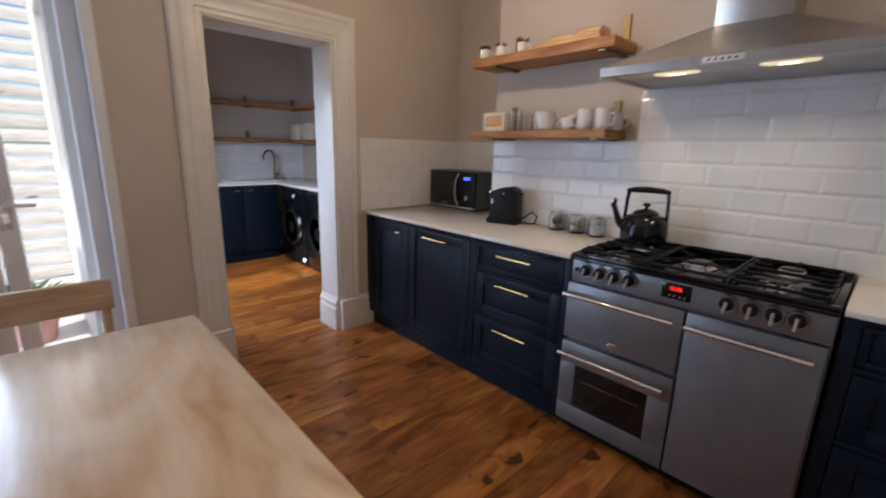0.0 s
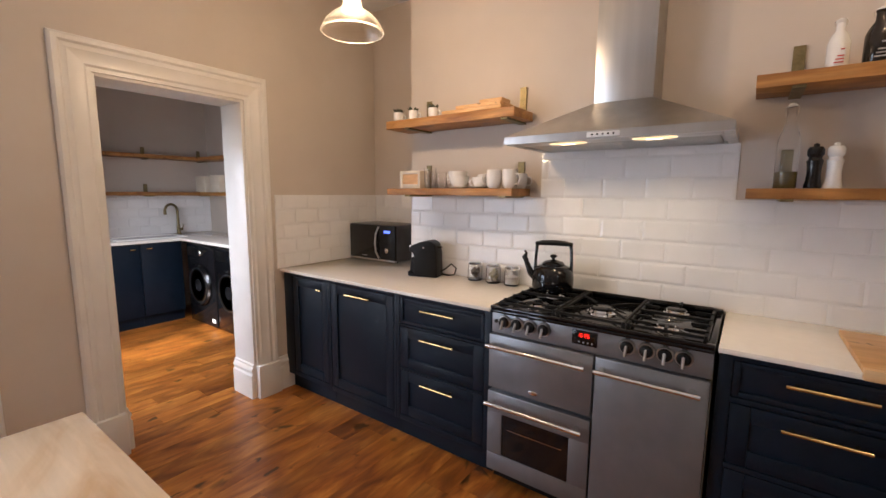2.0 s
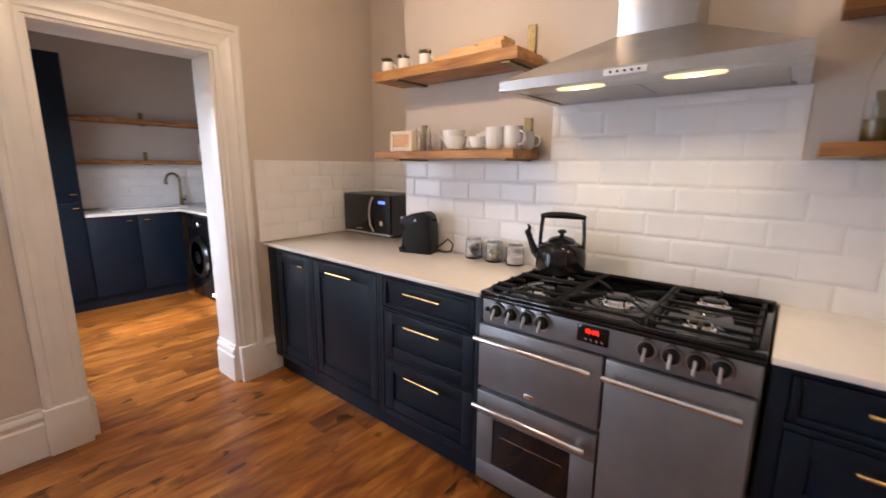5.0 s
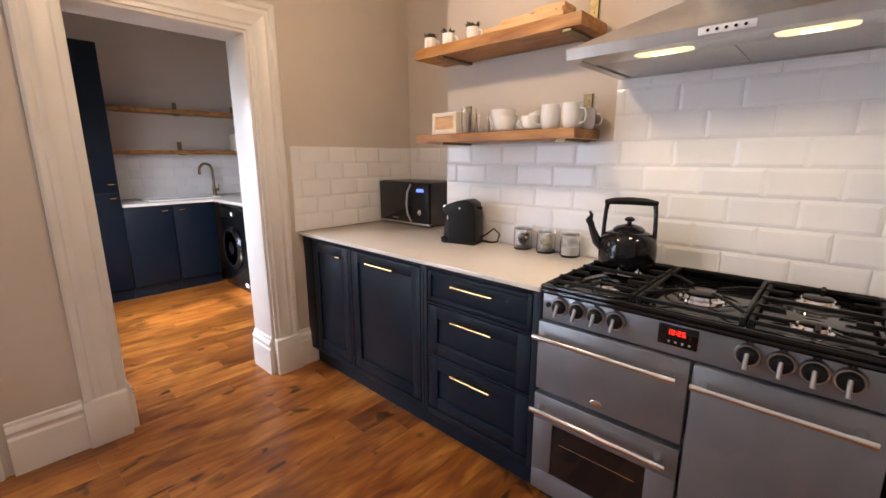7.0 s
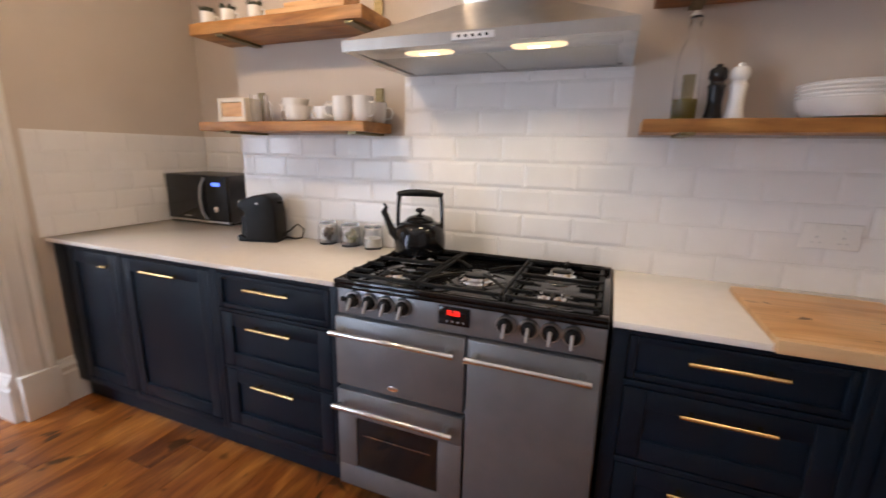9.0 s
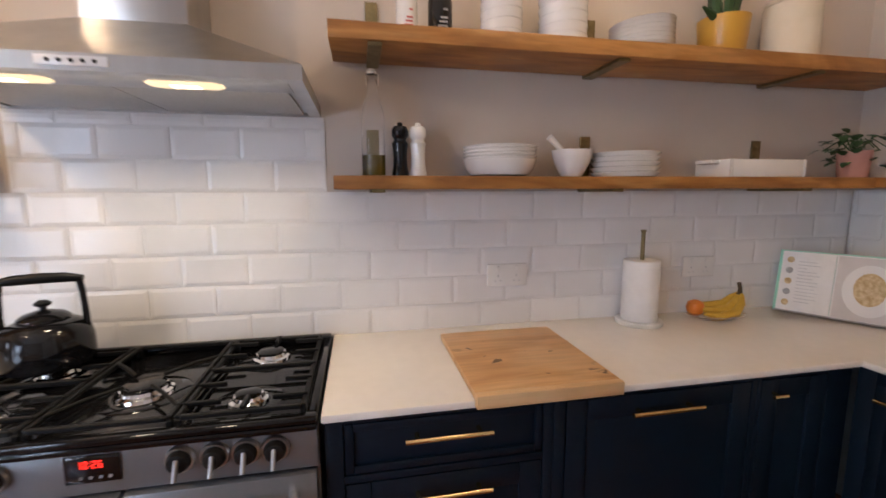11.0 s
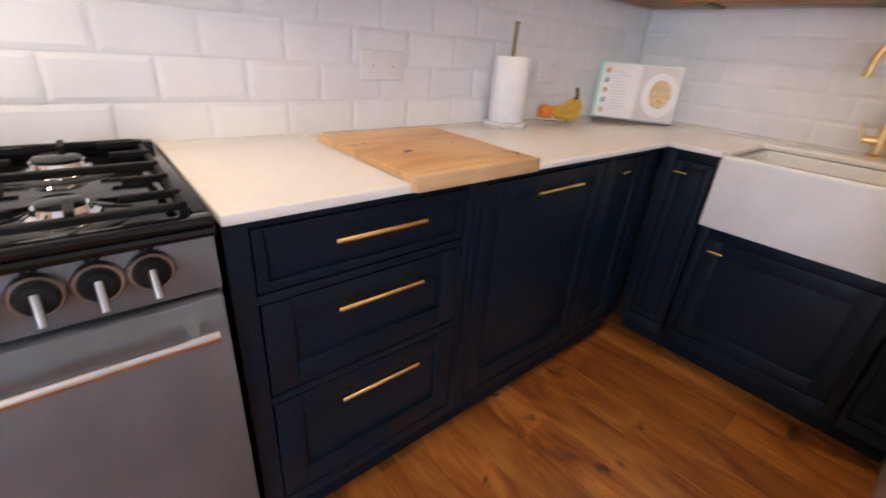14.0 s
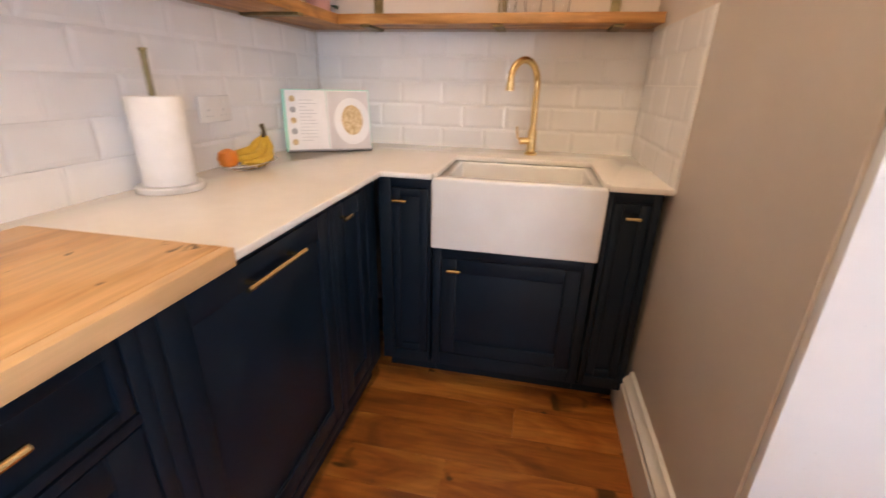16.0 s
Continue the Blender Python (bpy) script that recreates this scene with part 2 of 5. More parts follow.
SHADE_GLASS = glass("tinted_shade_glass", (0.97, 0.93, 0.86), 0.22)
DARKMETAL = surface("dark_chrome", (0.05, 0.05, 0.052), (0.08, 0.08, 0.083), 0.18, 0.9, scale=8)
BULB = glow("lit_bulb", (1.0, 0.75, 0.45), 14.0)


# ---- building blocks ----
def box(bm, x0, x1, y0, y1, z0, z1, bevel=0.0, seg=2):
    r = bmesh.ops.create_cube(bm, size=1.0)["verts"]
    bmesh.ops.scale(bm, vec=(x1 - x0, y1 - y0, z1 - z0), verts=r)
    bmesh.ops.translate(bm, vec=((x0 + x1) / 2, (y0 + y1) / 2, (z0 + z1) / 2), verts=r)
    if bevel:
        edges = list({e for v in r for e in v.link_edges})
        bmesh.ops.bevel(bm, geom=edges, offset=bevel, segments=seg, profile=0.5, affect="EDGES")
    return bm


def boxes(*rows, bevel=0.0):
    bm = bmesh.new()
    for r in rows:
        box(bm, *r, bevel=bevel)
    return bm


def rod(bm, a, b, r, r2=None, seg=16):
    a, b = Vector(a), Vector(b)
    v = bmesh.ops.create_cone(bm, cap_ends=True, segments=seg, radius1=r, radius2=r if r2 is None else r2, depth=(b - a).length)["verts"]
    turn = (b - a).to_track_quat("Z", "Y").to_matrix().to_4x4()
    bmesh.ops.transform(bm, matrix=Matrix.Translation((a + b) / 2) @ turn, verts=v)
    return bm


def tube(bm, points, r, seg=12):
    """A round bar bent along the points; r may be one radius or one for each point."""
    pts = [Vector(p) for p in points]
    rad = r if isinstance(r, (list, tuple)) else [r] * len(pts)
    rings, side = [], None
    for k, p in enumerate(pts):
        way = (pts[min(k + 1, len(pts) - 1)] - pts[max(k - 1, 0)]).normalized()
        side = way.orthogonal().normalized() if side is None else (side - way * side.dot(way)).normalized()
        up = way.cross(side)
        rings.append([bm.verts.new(p + (side * math.cos(a) + up * math.sin(a)) * rad[k]) for a in (2 * math.pi * j / seg for j in range(seg))])
    for a, b in zip(rings, rings[1:]):
        for j in range(seg):
            bm.faces.new((a[j], a[(j + 1) % seg], b[(j + 1) % seg], b[j]))
    bm.faces.new(rings[0][::-1]), bm.faces.new(rings[-1])
    return bm


def turned(bm, profile, centre, seg=32, axis=None):
    """A shape turned on a lathe: (radius, height) from the bottom to the top, round a place."""
    rings = []
    for r, z in profile:
        rings.append([bm.verts.new((max(r, 0.0004) * math.cos(2 * math.pi * j / seg), max(r, 0.0004) * math.sin(2 * math.pi * j / seg), z)) for j in range(seg)])
    for a, b in zip(rings, rings[1:]):
        for j in range(seg):
            bm.faces.new((a[j], a[(j + 1) % seg], b[(j + 1) % seg], b[j]))
    bm.faces.new(rings[0][::-1]), bm.faces.new(rings[-1])
    m = Matrix.Translation(centre) @ (Vector(axis).to_track_quat("Z", "Y").to_matrix().to_4x4() if axis else Matrix())
    bmesh.ops.transform(bm, matrix=m, verts=[v for ring in rings for v in ring])
    return bm


def extrude_path(bm, profile, a, b, side):
    """A moulding: (out, up) points swept from a to b; out goes along side."""
    a, b, side = Vector(a), Vector(b), Vector(side)
    way = (b - a).normalized()
    up = side.cross(way) if abs(way.z) > 0.5 else Vector((0, 0, 1))
    ends = [[bm.verts.new(p + side * o + up * u) for o, u in profile] for p in (a, b)]
    n = len(profile)
    for k in range(n):
        bm.faces.new((ends[0][k], ends[0][(k + 1) % n], ends[1][(k + 1) % n], ends[1][k]))
    bm.faces.new(ends[0][::-1]), bm.faces.new(ends[1])
    return bm


def root(ob):
    while ob.parent:
        ob = ob.parent
    return ob


def mesh_of(name, bm, material, smooth=True):
    bmesh.ops.recalc_face_normals(bm, faces=bm.faces)
    data = bpy.data.meshes.new(name)
    bm.to_mesh(data)
    bm.free()
    data.materials.append(material)
    if smooth:
        for f in data.polygons:
            f.use_smooth = True
        data.set_sharp_from_angle(angle=radians(35))
    return data


def part(name, bm, material, parent, label=""):
    """One mesh under a thing or under a part; the bmesh is in the world's metres."""
    bmesh.ops.translate(bm, vec=-root(parent).location, verts=bm.verts)
    ob = new(name, mesh_of(name, bm, material))
    ob.parent = parent
    return tagged(ob, label)


def thing(name, place, label, category, group="", kind=""):
    ob = new(name)
    ob.location = place
    ob.empty_display_size = 0.05
    return tagged(ob, label, category, group, kind)


def single(name, bm, material, label, category, group="", kind=""):
    return tagged(new(name, mesh_of(name, bm, material)), label, category, group, kind)


def structure(name, bm, material, label, category):
    return single(name, bm, material, label, category, kind="structure")


# ---- the large structure ----
TOP, CT, CTR = 2.9, 0.886, 0.898   # ceiling, worktop, corner worktop
XA, YS, XP, YP = 0.392, -4.87, -1.53, -3.47   # alcove wall, sink wall, side wall of the nook and its end
YC = -0.745                   # edge of the chimney breast
XL, XU, YU = -4.7, -1.95, 2.97  # far wall of the room, outer wall and back wall of the utility room

structure("wall_east", boxes((0, 0.6, YS, YC, 0, TOP), (XA, 0.6, YC, 0, 0, TOP)), WALL, "greige painted kitchen wall with a chimney breast", "wall")
structure("wall_sink", boxes((XP, 0, YS - 0.2, YS, 0, TOP)), WALL, "greige painted wall behind the sink", "wall")
structure("wall_nook", boxes((XP - 0.22, XP, YS, YP, 0, TOP)), WALL, "greige painted side wall of the sink nook", "wall")
structure("wall_south", boxes((XL - 0.2, XP - 0.22, YP - 0.2, YP, 0, TOP)), WALL, "greige painted rear wall", "wall")
structure("wall_west", boxes((XL - 0.2, XL, YP, 0.24, 0, TOP)), WALL, "greige painted far wall", "wall")
DL, DR, DH, T = -1.545, -0.775, 2.0, 0.24   # the doorway to the utility room
FL, FR, FH = -3.85, -2.02, 2.12             # the opening of the glazed doors
structure("wall_north", boxes((DR, 0.6, 0, T, 0, TOP), (DL, DR, 0, T, DH, TOP), (FR, DL, 0, T, 0, TOP), (FL, FR, 0, T, FH, TOP), (XL, FL, 0, T, 0, TOP)), WALL, "greige painted wall with a cased doorway and glazed doors", "wall")
structure("wall_utility_back", boxes((XU - 0.2, 0.6, YU, YU + 0.2, 0, TOP)), WALL, "greige painted back wall of the utility room", "wall")
structure("wall_utility_east", boxes((XA, 0.6, T, YU, 0, TOP)), WALL, "greige painted side wall of the utility room", "wall")
structure("wall_utility_west", boxes((XU - 0.2, XU, T, 0.45, 0, TOP), (XU - 0.2, XU, 1.45, YU, 0, TOP), (XU - 0.2, XU, 0.45, 1.45, 0, 0.7), (XU - 0.2, XU, 0.45, 1.45, 2.15, TOP)), WALL, "greige painted outer wall of the utility room", "wall")
structure("ceiling", boxes((XL - 0.2, 0.6, YS - 0.2, T, TOP, TOP + 0.15), (XU - 0.2, 0.6, T, YU + 0.2, TOP, TOP + 0.15)), CEIL, "plain white painted ceiling", "ceiling")
structure("ground", boxes((-60, 60, -60, 60, -0.35, -0.12)), PAVING, "pale paved yard outside the glazed doors", "ground")
floor = structure("floor", boxes((XL - 0.2, 0.6, YP - 0.2, T, -0.10, -0.018), (XP - 0.22, 0.6, YS - 0.2, YP - 0.2, -0.10, -0.018), (XU - 0.2, 0.6, T, YU + 0.2, -0.10, -0.018)), FLOORWOOD, "oiled oak board floor with dark knots", "floor")

# door casing: moulded boards on plinth blocks, and the lining of the reveal
AW = 0.155
CASE = [(0, 0), (0, AW), (0.018, AW), (0.030, AW - 0.012), (0.030, AW - 0.032), (0.018, AW - 0.042), (0.020, AW - 0.055), (0.026, AW - 0.065), (0.020, AW - 0.080), (0.020, 0.030), (0.012, 0.020), (0.012, 0)]


def casing(bm, a, b, inward, mirror):
    """A moulded casing board from a to b on the wall y = 0; inward points to the opening."""
    a, b, inward, out = Vector(a), Vector(b), Vector(inward), Vector((0, -1, 0))
    ends = []
    for p, mitre in ((a, mirror[0]), (b, mirror[1])):
        ends.append([bm.verts.new(p + out * o - inward * u + (b - a).normalized() * mitre * u) for o, u in CASE])
    n = len(CASE)
    for k in range(n):
        bm.faces.new((ends[0][k], ends[0][(k + 1) % n], ends[1][(k + 1) % n], ends[1][k]))
    bm.faces.new(ends[0][::-1]), bm.faces.new(ends[1])
    return bm


door_trim = thing("trim_doorway", ((DL + DR) / 2, 0, 0), "cream gloss moulded door casing on plinth blocks", "door frame", kind="structure")
part("casing", casing(bmesh.new(), (DL, 0, 0.235), (DL, 0, DH), (1, 0, 0), (0, 1)), TRIM, door_trim)
part("casing", casing(bmesh.new(), (DR, 0, 0.235), (DR, 0, DH), (-1, 0, 0), (0, 1)), TRIM, door_trim)
part("head", casing(bmesh.new(), (DL, 0, DH), (DR, 0, DH), (0, 0, -1), (-1, 1)), TRIM, door_trim)
for x0, x1 in ((DL - AW - 0.006, DL + 0.006), (DR - 0.006, DR + AW + 0.006)):
    part("plinth_block", box(bmesh.new(), x0, x1, -0.042, 0.004, 0, 0.235, 0.005), TRIM, door_trim)
part("lining", boxes((DL - 0.004, DL + 0.016, 0.003, T + 0.01, 0, DH), bevel=0.003), TRIM, door_trim)
part("lining", boxes((DR - 0.016, DR + 0.004, 0.003, T + 0.01, 0, DH), bevel=0.003), TRIM, door_trim)
part("lining", boxes((DL + 0.016, DR - 0.016, 0.003, T + 0.01, DH - 0.016, DH + 0.004), bevel=0.003), TRIM, door_trim)
SKIRT = [(0, 0), (0.022, 0), (0.022, 0.165), (0.014, 0.175), (0.016, 0.19), (0.022, 0.20), (0.018, 0.215), (0.008, 0.225), (0.008, 0.24), (0, 0.245)]
for x, sx in ((DL + 0.016, 1), (DR - 0.016, -1)):
    part("plinth_return", extrude_path(bmesh.new(), SKIRT, (x, 0.006, 0), (x, T + 0.008, 0), (sx, 0, 0)), TRIM, door_trim)

for name, a, b, s in (("baseboard_north", (FR + 0.06, 0, 0), (DL - AW - 0.006, 0, 0), (0, -1, 0)), ("baseboard_corner", (DR + AW + 0.006, 0, 0), (-0.47, 0, 0), (0, -1, 0)),
                      ("baseboard_south", (XL, YP, 0), (XP - 0.2, YP, 0), (0, 1, 0)), ("baseboard_west", (XL, YP, 0), (XL, 0, 0), (1, 0, 0))):
    structure(name, extrude_path(bmesh.new(), SKIRT, a, b, s), TRIM, "cream gloss moulded skirting board", "skirting board")
DEEP = [(0, 0), (0.037, 0), (0.037, 0.142), (0.030, 0.150), (0.034, 0.160), (0.034, 0.168), (0.022, 0.182), (0.014, 0.192), (0.012, 0.202), (0, 0.206)]
structure("baseboard_nook", extrude_path(bmesh.new(), DEEP, (XP, YP, 0), (XP, -4.193, 0), (1, 0, 0)), TRIM, "cream gloss moulded skirting board of the nook", "skirting board")
structure("baseboard_nook_end", box(bmesh.new(), XP, XP + 0.037, -4.297, -4.1932, 0, 0.107, 0.002), TRIM, "cream gloss end of the nook skirting", "skirting board")
# added white board: its colour stands for daylight on the nook wall's end
structure("trim_nook_end", boxes((XP - 0.22, XP - 0.006, YP, YP + 0.022, 0, TOP - 0.01), bevel=0.003), WHITE, "white board added on the nook wall's end for the daylight on it", "trim")

# glazed doors to the yard
gd = thing("door_glazed", ((FL + FR) / 2, 0.1, 0), "white glazed double doors to a sunny yard", "glazed door", kind="structure")
part("door_frame", boxes((FR - 0.02, FR + 0.03, -0.02, T, 0, FH + 0.03), (FL - 0.03, FL + 0.02, -0.02, T, 0, FH + 0.03), (FL + 0.02, FR - 0.02, -0.02, T, FH - 0.03, FH + 0.03), bevel=0.004), WHITE, gd)
for x0, x1, handle in ((FR - 0.42, FR - 0.02, 1), (FR - 1.12, FR - 0.43, 0), (FL + 0.02, FR - 1.13, 0)):
    s = 0.075
    leaf = part("leaf", boxes((x0, x0 + s, 0.06, 0.115, 0.02, FH - 0.04), (x1 - s, x1, 0.06, 0.115, 0.02, FH - 0.04), (x0 + s, x1 - s, 0.06, 0.115, FH - 0.14, FH - 0.04), (x0 + s, x1 - s, 0.06, 0.115, 0.02, 0.22), bevel=0.004), WHITE, gd)
    pane = part("pane", boxes((x0 + s - 0.005, x1 - s + 0.005, 0.082, 0.090, 0.215, FH - 0.135)), PANE, leaf)
    pane.visible_shadow = False
    if handle:
        hx = x0 + 0.035
        part("handle", tube(rod(bmesh.new(), (hx, 0.06, 1.04), (hx, 0.02, 1.04), 0.011), [(hx, 0.024, 1.04), (hx + 0.02, 0.022, 1.04), (hx + 0.11, 0.022, 1.04)], 0.009), CHROME, leaf, "chrome lever handle")
        part("lock_plate", box(bmesh.new(), hx - 0.018, hx + 0.018, 0.052, 0.0605, 0.93, 1.12, 0.003), CHROME, leaf)
# window of the utility room
uw = thing("window_utility", (XU - 0.1, 0.95, 0.7), "white framed window of the utility room", "window", kind="structure")
part("window_frame", boxes((XU - 0.14, XU - 0.08, 0.45, 0.51, 0.7, 2.15), (XU - 0.14, XU - 0.08, 1.39, 1.45, 0.7, 2.15), (XU - 0.14, XU - 0.08, 0.51, 1.39, 0.7, 0.76), (XU - 0.14, XU - 0.08, 0.51, 1.39, 2.09, 2.15), (XU - 0.135, XU - 0.085, 0.51, 1.39, 1.42, 1.46), bevel=0.004), WHITE, uw)
p = part("pane", boxes((XU - 0.114, XU - 0.106, 0.505, 1.395, 0.755, 2.095)), PANE, uw)
p.visible_shadow = False
part("window_sill", box(bmesh.new(), XU - 0.08, XU + 0.03, 0.42, 1.48, 0.68, 0.704, 0.006), WHITE, uw)

# fence of the yard
fence = thing("fence", (-3.3, 2.6, -0.12), "sunlit fence of horizontal timber slats", "fence")
slat = mesh_of("slat", box(bmesh.new(), -1.35, 1.35, -0.011, 0.011, -0.05, 0.05, 0.004), FENCE)
for k in range(24):
    ob = new("slat", slat)
    ob.parent, ob.location = fence, (0, 0, 0.14 + k * 0.122)
for x in (-4.55, -3.3, -2.05):
    part("post", box(bmesh.new(), x - 0.04, x + 0.04, 2.615, 2.69, -0.12, 2.98, 0.004), FENCE, fence)


def leaf_blade(bm, base, way, length, width, droop=0.3):
    """A thin bent leaf of six faces."""
    base, way = Vector(base), Vector(way).normalized()
    side = way.cross(Vector((0, 0, 1)))
    side = side.normalized() if side.length > 0.01 else Vector((1, 0, 0))
    rows = []
    for f, w in ((0, 0.15), (0.35, 1.0), (0.7, 0.8), (1.0, 0.08)):
        p = base + way * length * f - Vector((0, 0, droop * length * f * f))
        rows.append((bm.verts.new(p - side * width * w / 2), bm.verts.new(p + Vector((0, 0, 0.06 * width))), bm.verts.new(p + side * width * w / 2)))
    for a, b in zip(rows, rows[1:]):
        bm.faces.new((a[0], a[1], b[1], b[0])), bm.faces.new((a[1], a[2], b[2], b[1]))
    return bm


rnd = random.Random(4)
yard_plant = thing("yard_plant", (-2.45, 1.5, -0.12), "low leafy plant in a pot in the sunny yard", "potted plant")
part("pot", turned(bmesh.new(), [(0.12, 0), (0.16, 0.24), (0.17, 0.26), (0.15, 0.26), (0.14, 0.2)], (-2.45, 1.5, -0.12)), PINK, yard_plant)
bm = bmesh.new()
for k in range(90):
    a, e = rnd.uniform(0, 6.283), rnd.uniform(0.2, 1.3)
    leaf_blade(bm, (-2.45 + rnd.uniform(-.1, .1), 1.5 + rnd.uniform(-.1, .1), 0.06 + rnd.uniform(0, 0.2)), (math.cos(a) * math.cos(e), math.sin(a) * math.cos(e), math.sin(e)), rnd.uniform(0.10, 0.22), 0.05)
part("foliage", bm, LEAF, yard_plant)

# ---- worktops ----
worktop = [(-0.568, 0), (XA - 0.002, 0), (XA - 0.002, YC), (-0.002, YC), (-0.002, -1.703), (-0.568, -1.703)]


def slab(outline, z0, z1, bevel=0.004):
    bm = bmesh.new()
    low = [bm.verts.new((x, y, z0)) for x, y in outline]
    f = bm.faces.new(low)
    up = bmesh.ops.extrude_face_region(bm, geom=[f])["geom"]
    bmesh.ops.translate(bm, vec=(0, 0, z1 - z0), verts=[v for v in up if isinstance(v, bmesh.types.BMVert)])
    bmesh.ops.bevel(bm, geom=bm.edges[:], offset=bevel, segments=2, profile=0.5, affect="EDGES")
    return bm


single("worktop", slab([(x, y - 0.002 if y == 0 else y) for x, y in worktop], CT - 0.0205, CT), QUARTZ, "pale quartz worktop under the microwave", "worktop")
SX0, SX1, SYF, SYB = -1.335, -0.752, -4.215, -4.60    # the sink
right_top = [(-0.568, -2.617), (-0.002, -2.617), (-0.002, YS + 0.002), (XP + 0.002, YS + 0.002), (XP + 0.002, -4.18), (SX0 - 0.002, -4.18), (SX0 - 0.002, SYF - 0.003), (SX0 + 0.012, SYF - 0.003), (SX0 + 0.012, SYB), (SX1 - 0.012, SYB), (SX1 - 0.012, SYF - 0.003), (SX1 + 0.002, SYF - 0.003), (SX1 + 0.002, -4.18), (-0.568, -4.18)]
single("worktop", slab(right_top, CTR - 0.0205, CTR), QUARTZ, "pale quartz corner worktop cut out for the sink", "worktop")

# ---- base cabinets ----
FX = -0.538   # face of the frames on the long wall


def bar_handle(parent, a, b, out, r=0.0064):
    """A brass bar on two posts; a, b are the ends of the bar, out points away from the door."""
    a, b, out = Vector(a), Vector(b), Vector(out)
    bm = rod(bmesh.new(), a, b, r)
    for f in (0.14, 0.86):
        p = a.lerp(b, f)
        rod(bm, p, p - out * 0.032, 0.0058)
    part("handle", bm, BRASS, parent, "brushed brass bar handle")


def t_knob(parent, p, out, along):
    p, out, along = Vector(p), Vector(out), Vector(along)
    bm = rod(bmesh.new(), p, p - out * 0.026, 0.005)
    rod(bm, p - along * 0.024, p + along * 0.024, 0.006)
    part("knob", bm, BRASS, parent, "small brass T knob")


def shaker(name, parent, lo, hi, z0, z1, face, axis, rail=0.065):
    """An inset front: a recessed panel that carries its stiles and rails. axis 0: it faces -x; axis 1: it faces +y."""
    def b(u0, u1, d0, d1, w0, w1):
        if axis == 0:
            return box(bmesh.new(), face + d0, face + d1, u0, u1, w0, w1, 0.0018)
        return box(bmesh.new(), u0, u1, face - d1, face - d0, w0, w1, 0.0018)
    f = part(name, b(lo + 0.004, hi - 0.004, 0.009, 0.022, z0 + 0.004, z1 - 0.004), NAVY, parent)
    for u0, u1 in ((lo, lo + rail), (hi - rail, hi)):
        part("stile", b(u0, u1, 0, 0.0215, z0, z1), NAVY, f)
    for w0, w1 in ((z0, z0 + rail), (z1 - rail, z1)):
        part("rail", b(lo + rail + 0.0004, hi - rail - 0.0004, 0, 0.0215, w0, w1), NAVY, f)
    return f


def base_unit(name, y0, y1, fronts, label, back=-0.004):
    """A cabinet on the long wall from y0 down to y1, with its face frame, kick board and fronts (z0, z1, kind)."""
    lid = (CT if y0 > -2 else CTR) - 0.0215
    u = thing(name, ((FX + back) / 2, (y0 + y1) / 2, 0), label, "cabinet", "navy base cabinets")
    body = bmesh.new()
    box(body, FX + 0.031, back, y1 + 0.001, y0 - 0.001, 0.11, lid)
    part("body", body, NAVY, u)
    fr = bmesh.new()
    ze = lid
    m0, m1 = fronts[0][3], fronts[0][4]
    box(fr, FX, FX + 0.03, y1 + 0.001, m1 - 0.002, 0.11, ze, 0.001), box(fr, FX, FX + 0.03, m0 + 0.002, y0 - 0.001, 0.11, ze, 0.001)
    edges = sorted([0.11] + [z for f in fronts for z in f[:2]] + [ze])
    for k in range(0, len(edges), 2):
        if edges[k + 1] - edges[k] > 0.008:
            box(fr, FX, FX + 0.03, m1 - 0.002, m0 + 0.002, edges[k] + 0.002 * (k > 0), edges[k + 1] - 0.002 * (k + 2 < len(edges)), 0.001)
    part("face_frame", fr, NAVY, u)
    part("kick_board", boxes((-0.495, -0.477, y1 + 0.001, y0 - 0.001, 0, 0.11)), NAVY, u)
    for z0, z1, kind, a, b in fronts:
        f = shaker("drawer" if kind in ("drawer", "top_drawer") else "door", u, b + 0.002, a - 0.002, z0 + 0.002, z1 - 0.002, FX + 0.001, 0, 0.06 if kind != "top_drawer" else 0.02)
        mid, hd = (a + b) / 2, 0.046
        if kind == "knob_low":
            t_knob(f, (FX - 0.026, b + 0.06, z1 - 0.055), (-1, 0, 0), (0, 1, 0))
        elif kind == "knob_first":
            t_knob(f, (FX - 0.026, -3.90, z1 - 0.042), (-1, 0, 0), (0, 1, 0))
        else:
            bar_handle(f, (FX - 0.027, mid + 0.11, z1 - hd), (FX - 0.027, mid - 0.11, z1 - hd), (-1, 0, 0))
    return u


base_unit("base_cabinet", -0.002, -0.488, [(0.145, 0.838, "knob_low", -0.10, -0.475)], "navy shaker cabinet with a narrow door beside the door casing")
base_unit("base_cabinet", -0.488, -1.08, [(0.145, 0.838, "door", -0.505, -1.058)], "navy shaker cabinet with one wide door")
base_unit("drawer_unit", -1.08, -1.70, [(0.69, 0.838, "top_drawer", -1.105, -1.66), (0.43, 0.674, "drawer", -1.105, -1.66), (0.145, 0.416, "drawer", -1.105, -1.66)], "navy shaker drawer unit beside the range cooker")
base_unit("drawer_unit", -2.62, -3.205, [(0.72, 0.853, "top_drawer", -2.665, -3.175), (0.47, 0.697, "drawer", -2.665, -3.175), (0.145, 0.447, "drawer", -2.665, -3.175)], "navy shaker drawer unit below the chopping board")
base_unit("base_cabinet", -3.205, -3.845, [(0.145, 0.853, "door", -3.24, -3.825)], "navy shaker cabinet with a tall door")
base_unit("base_cabinet", -3.845, -4.19, [(0.145, 0.853, "knob_first", -3.86, -4.10)], "navy corner cabinet with a narrow door")

FY = -4.195   # face of the sink run, which looks to +y


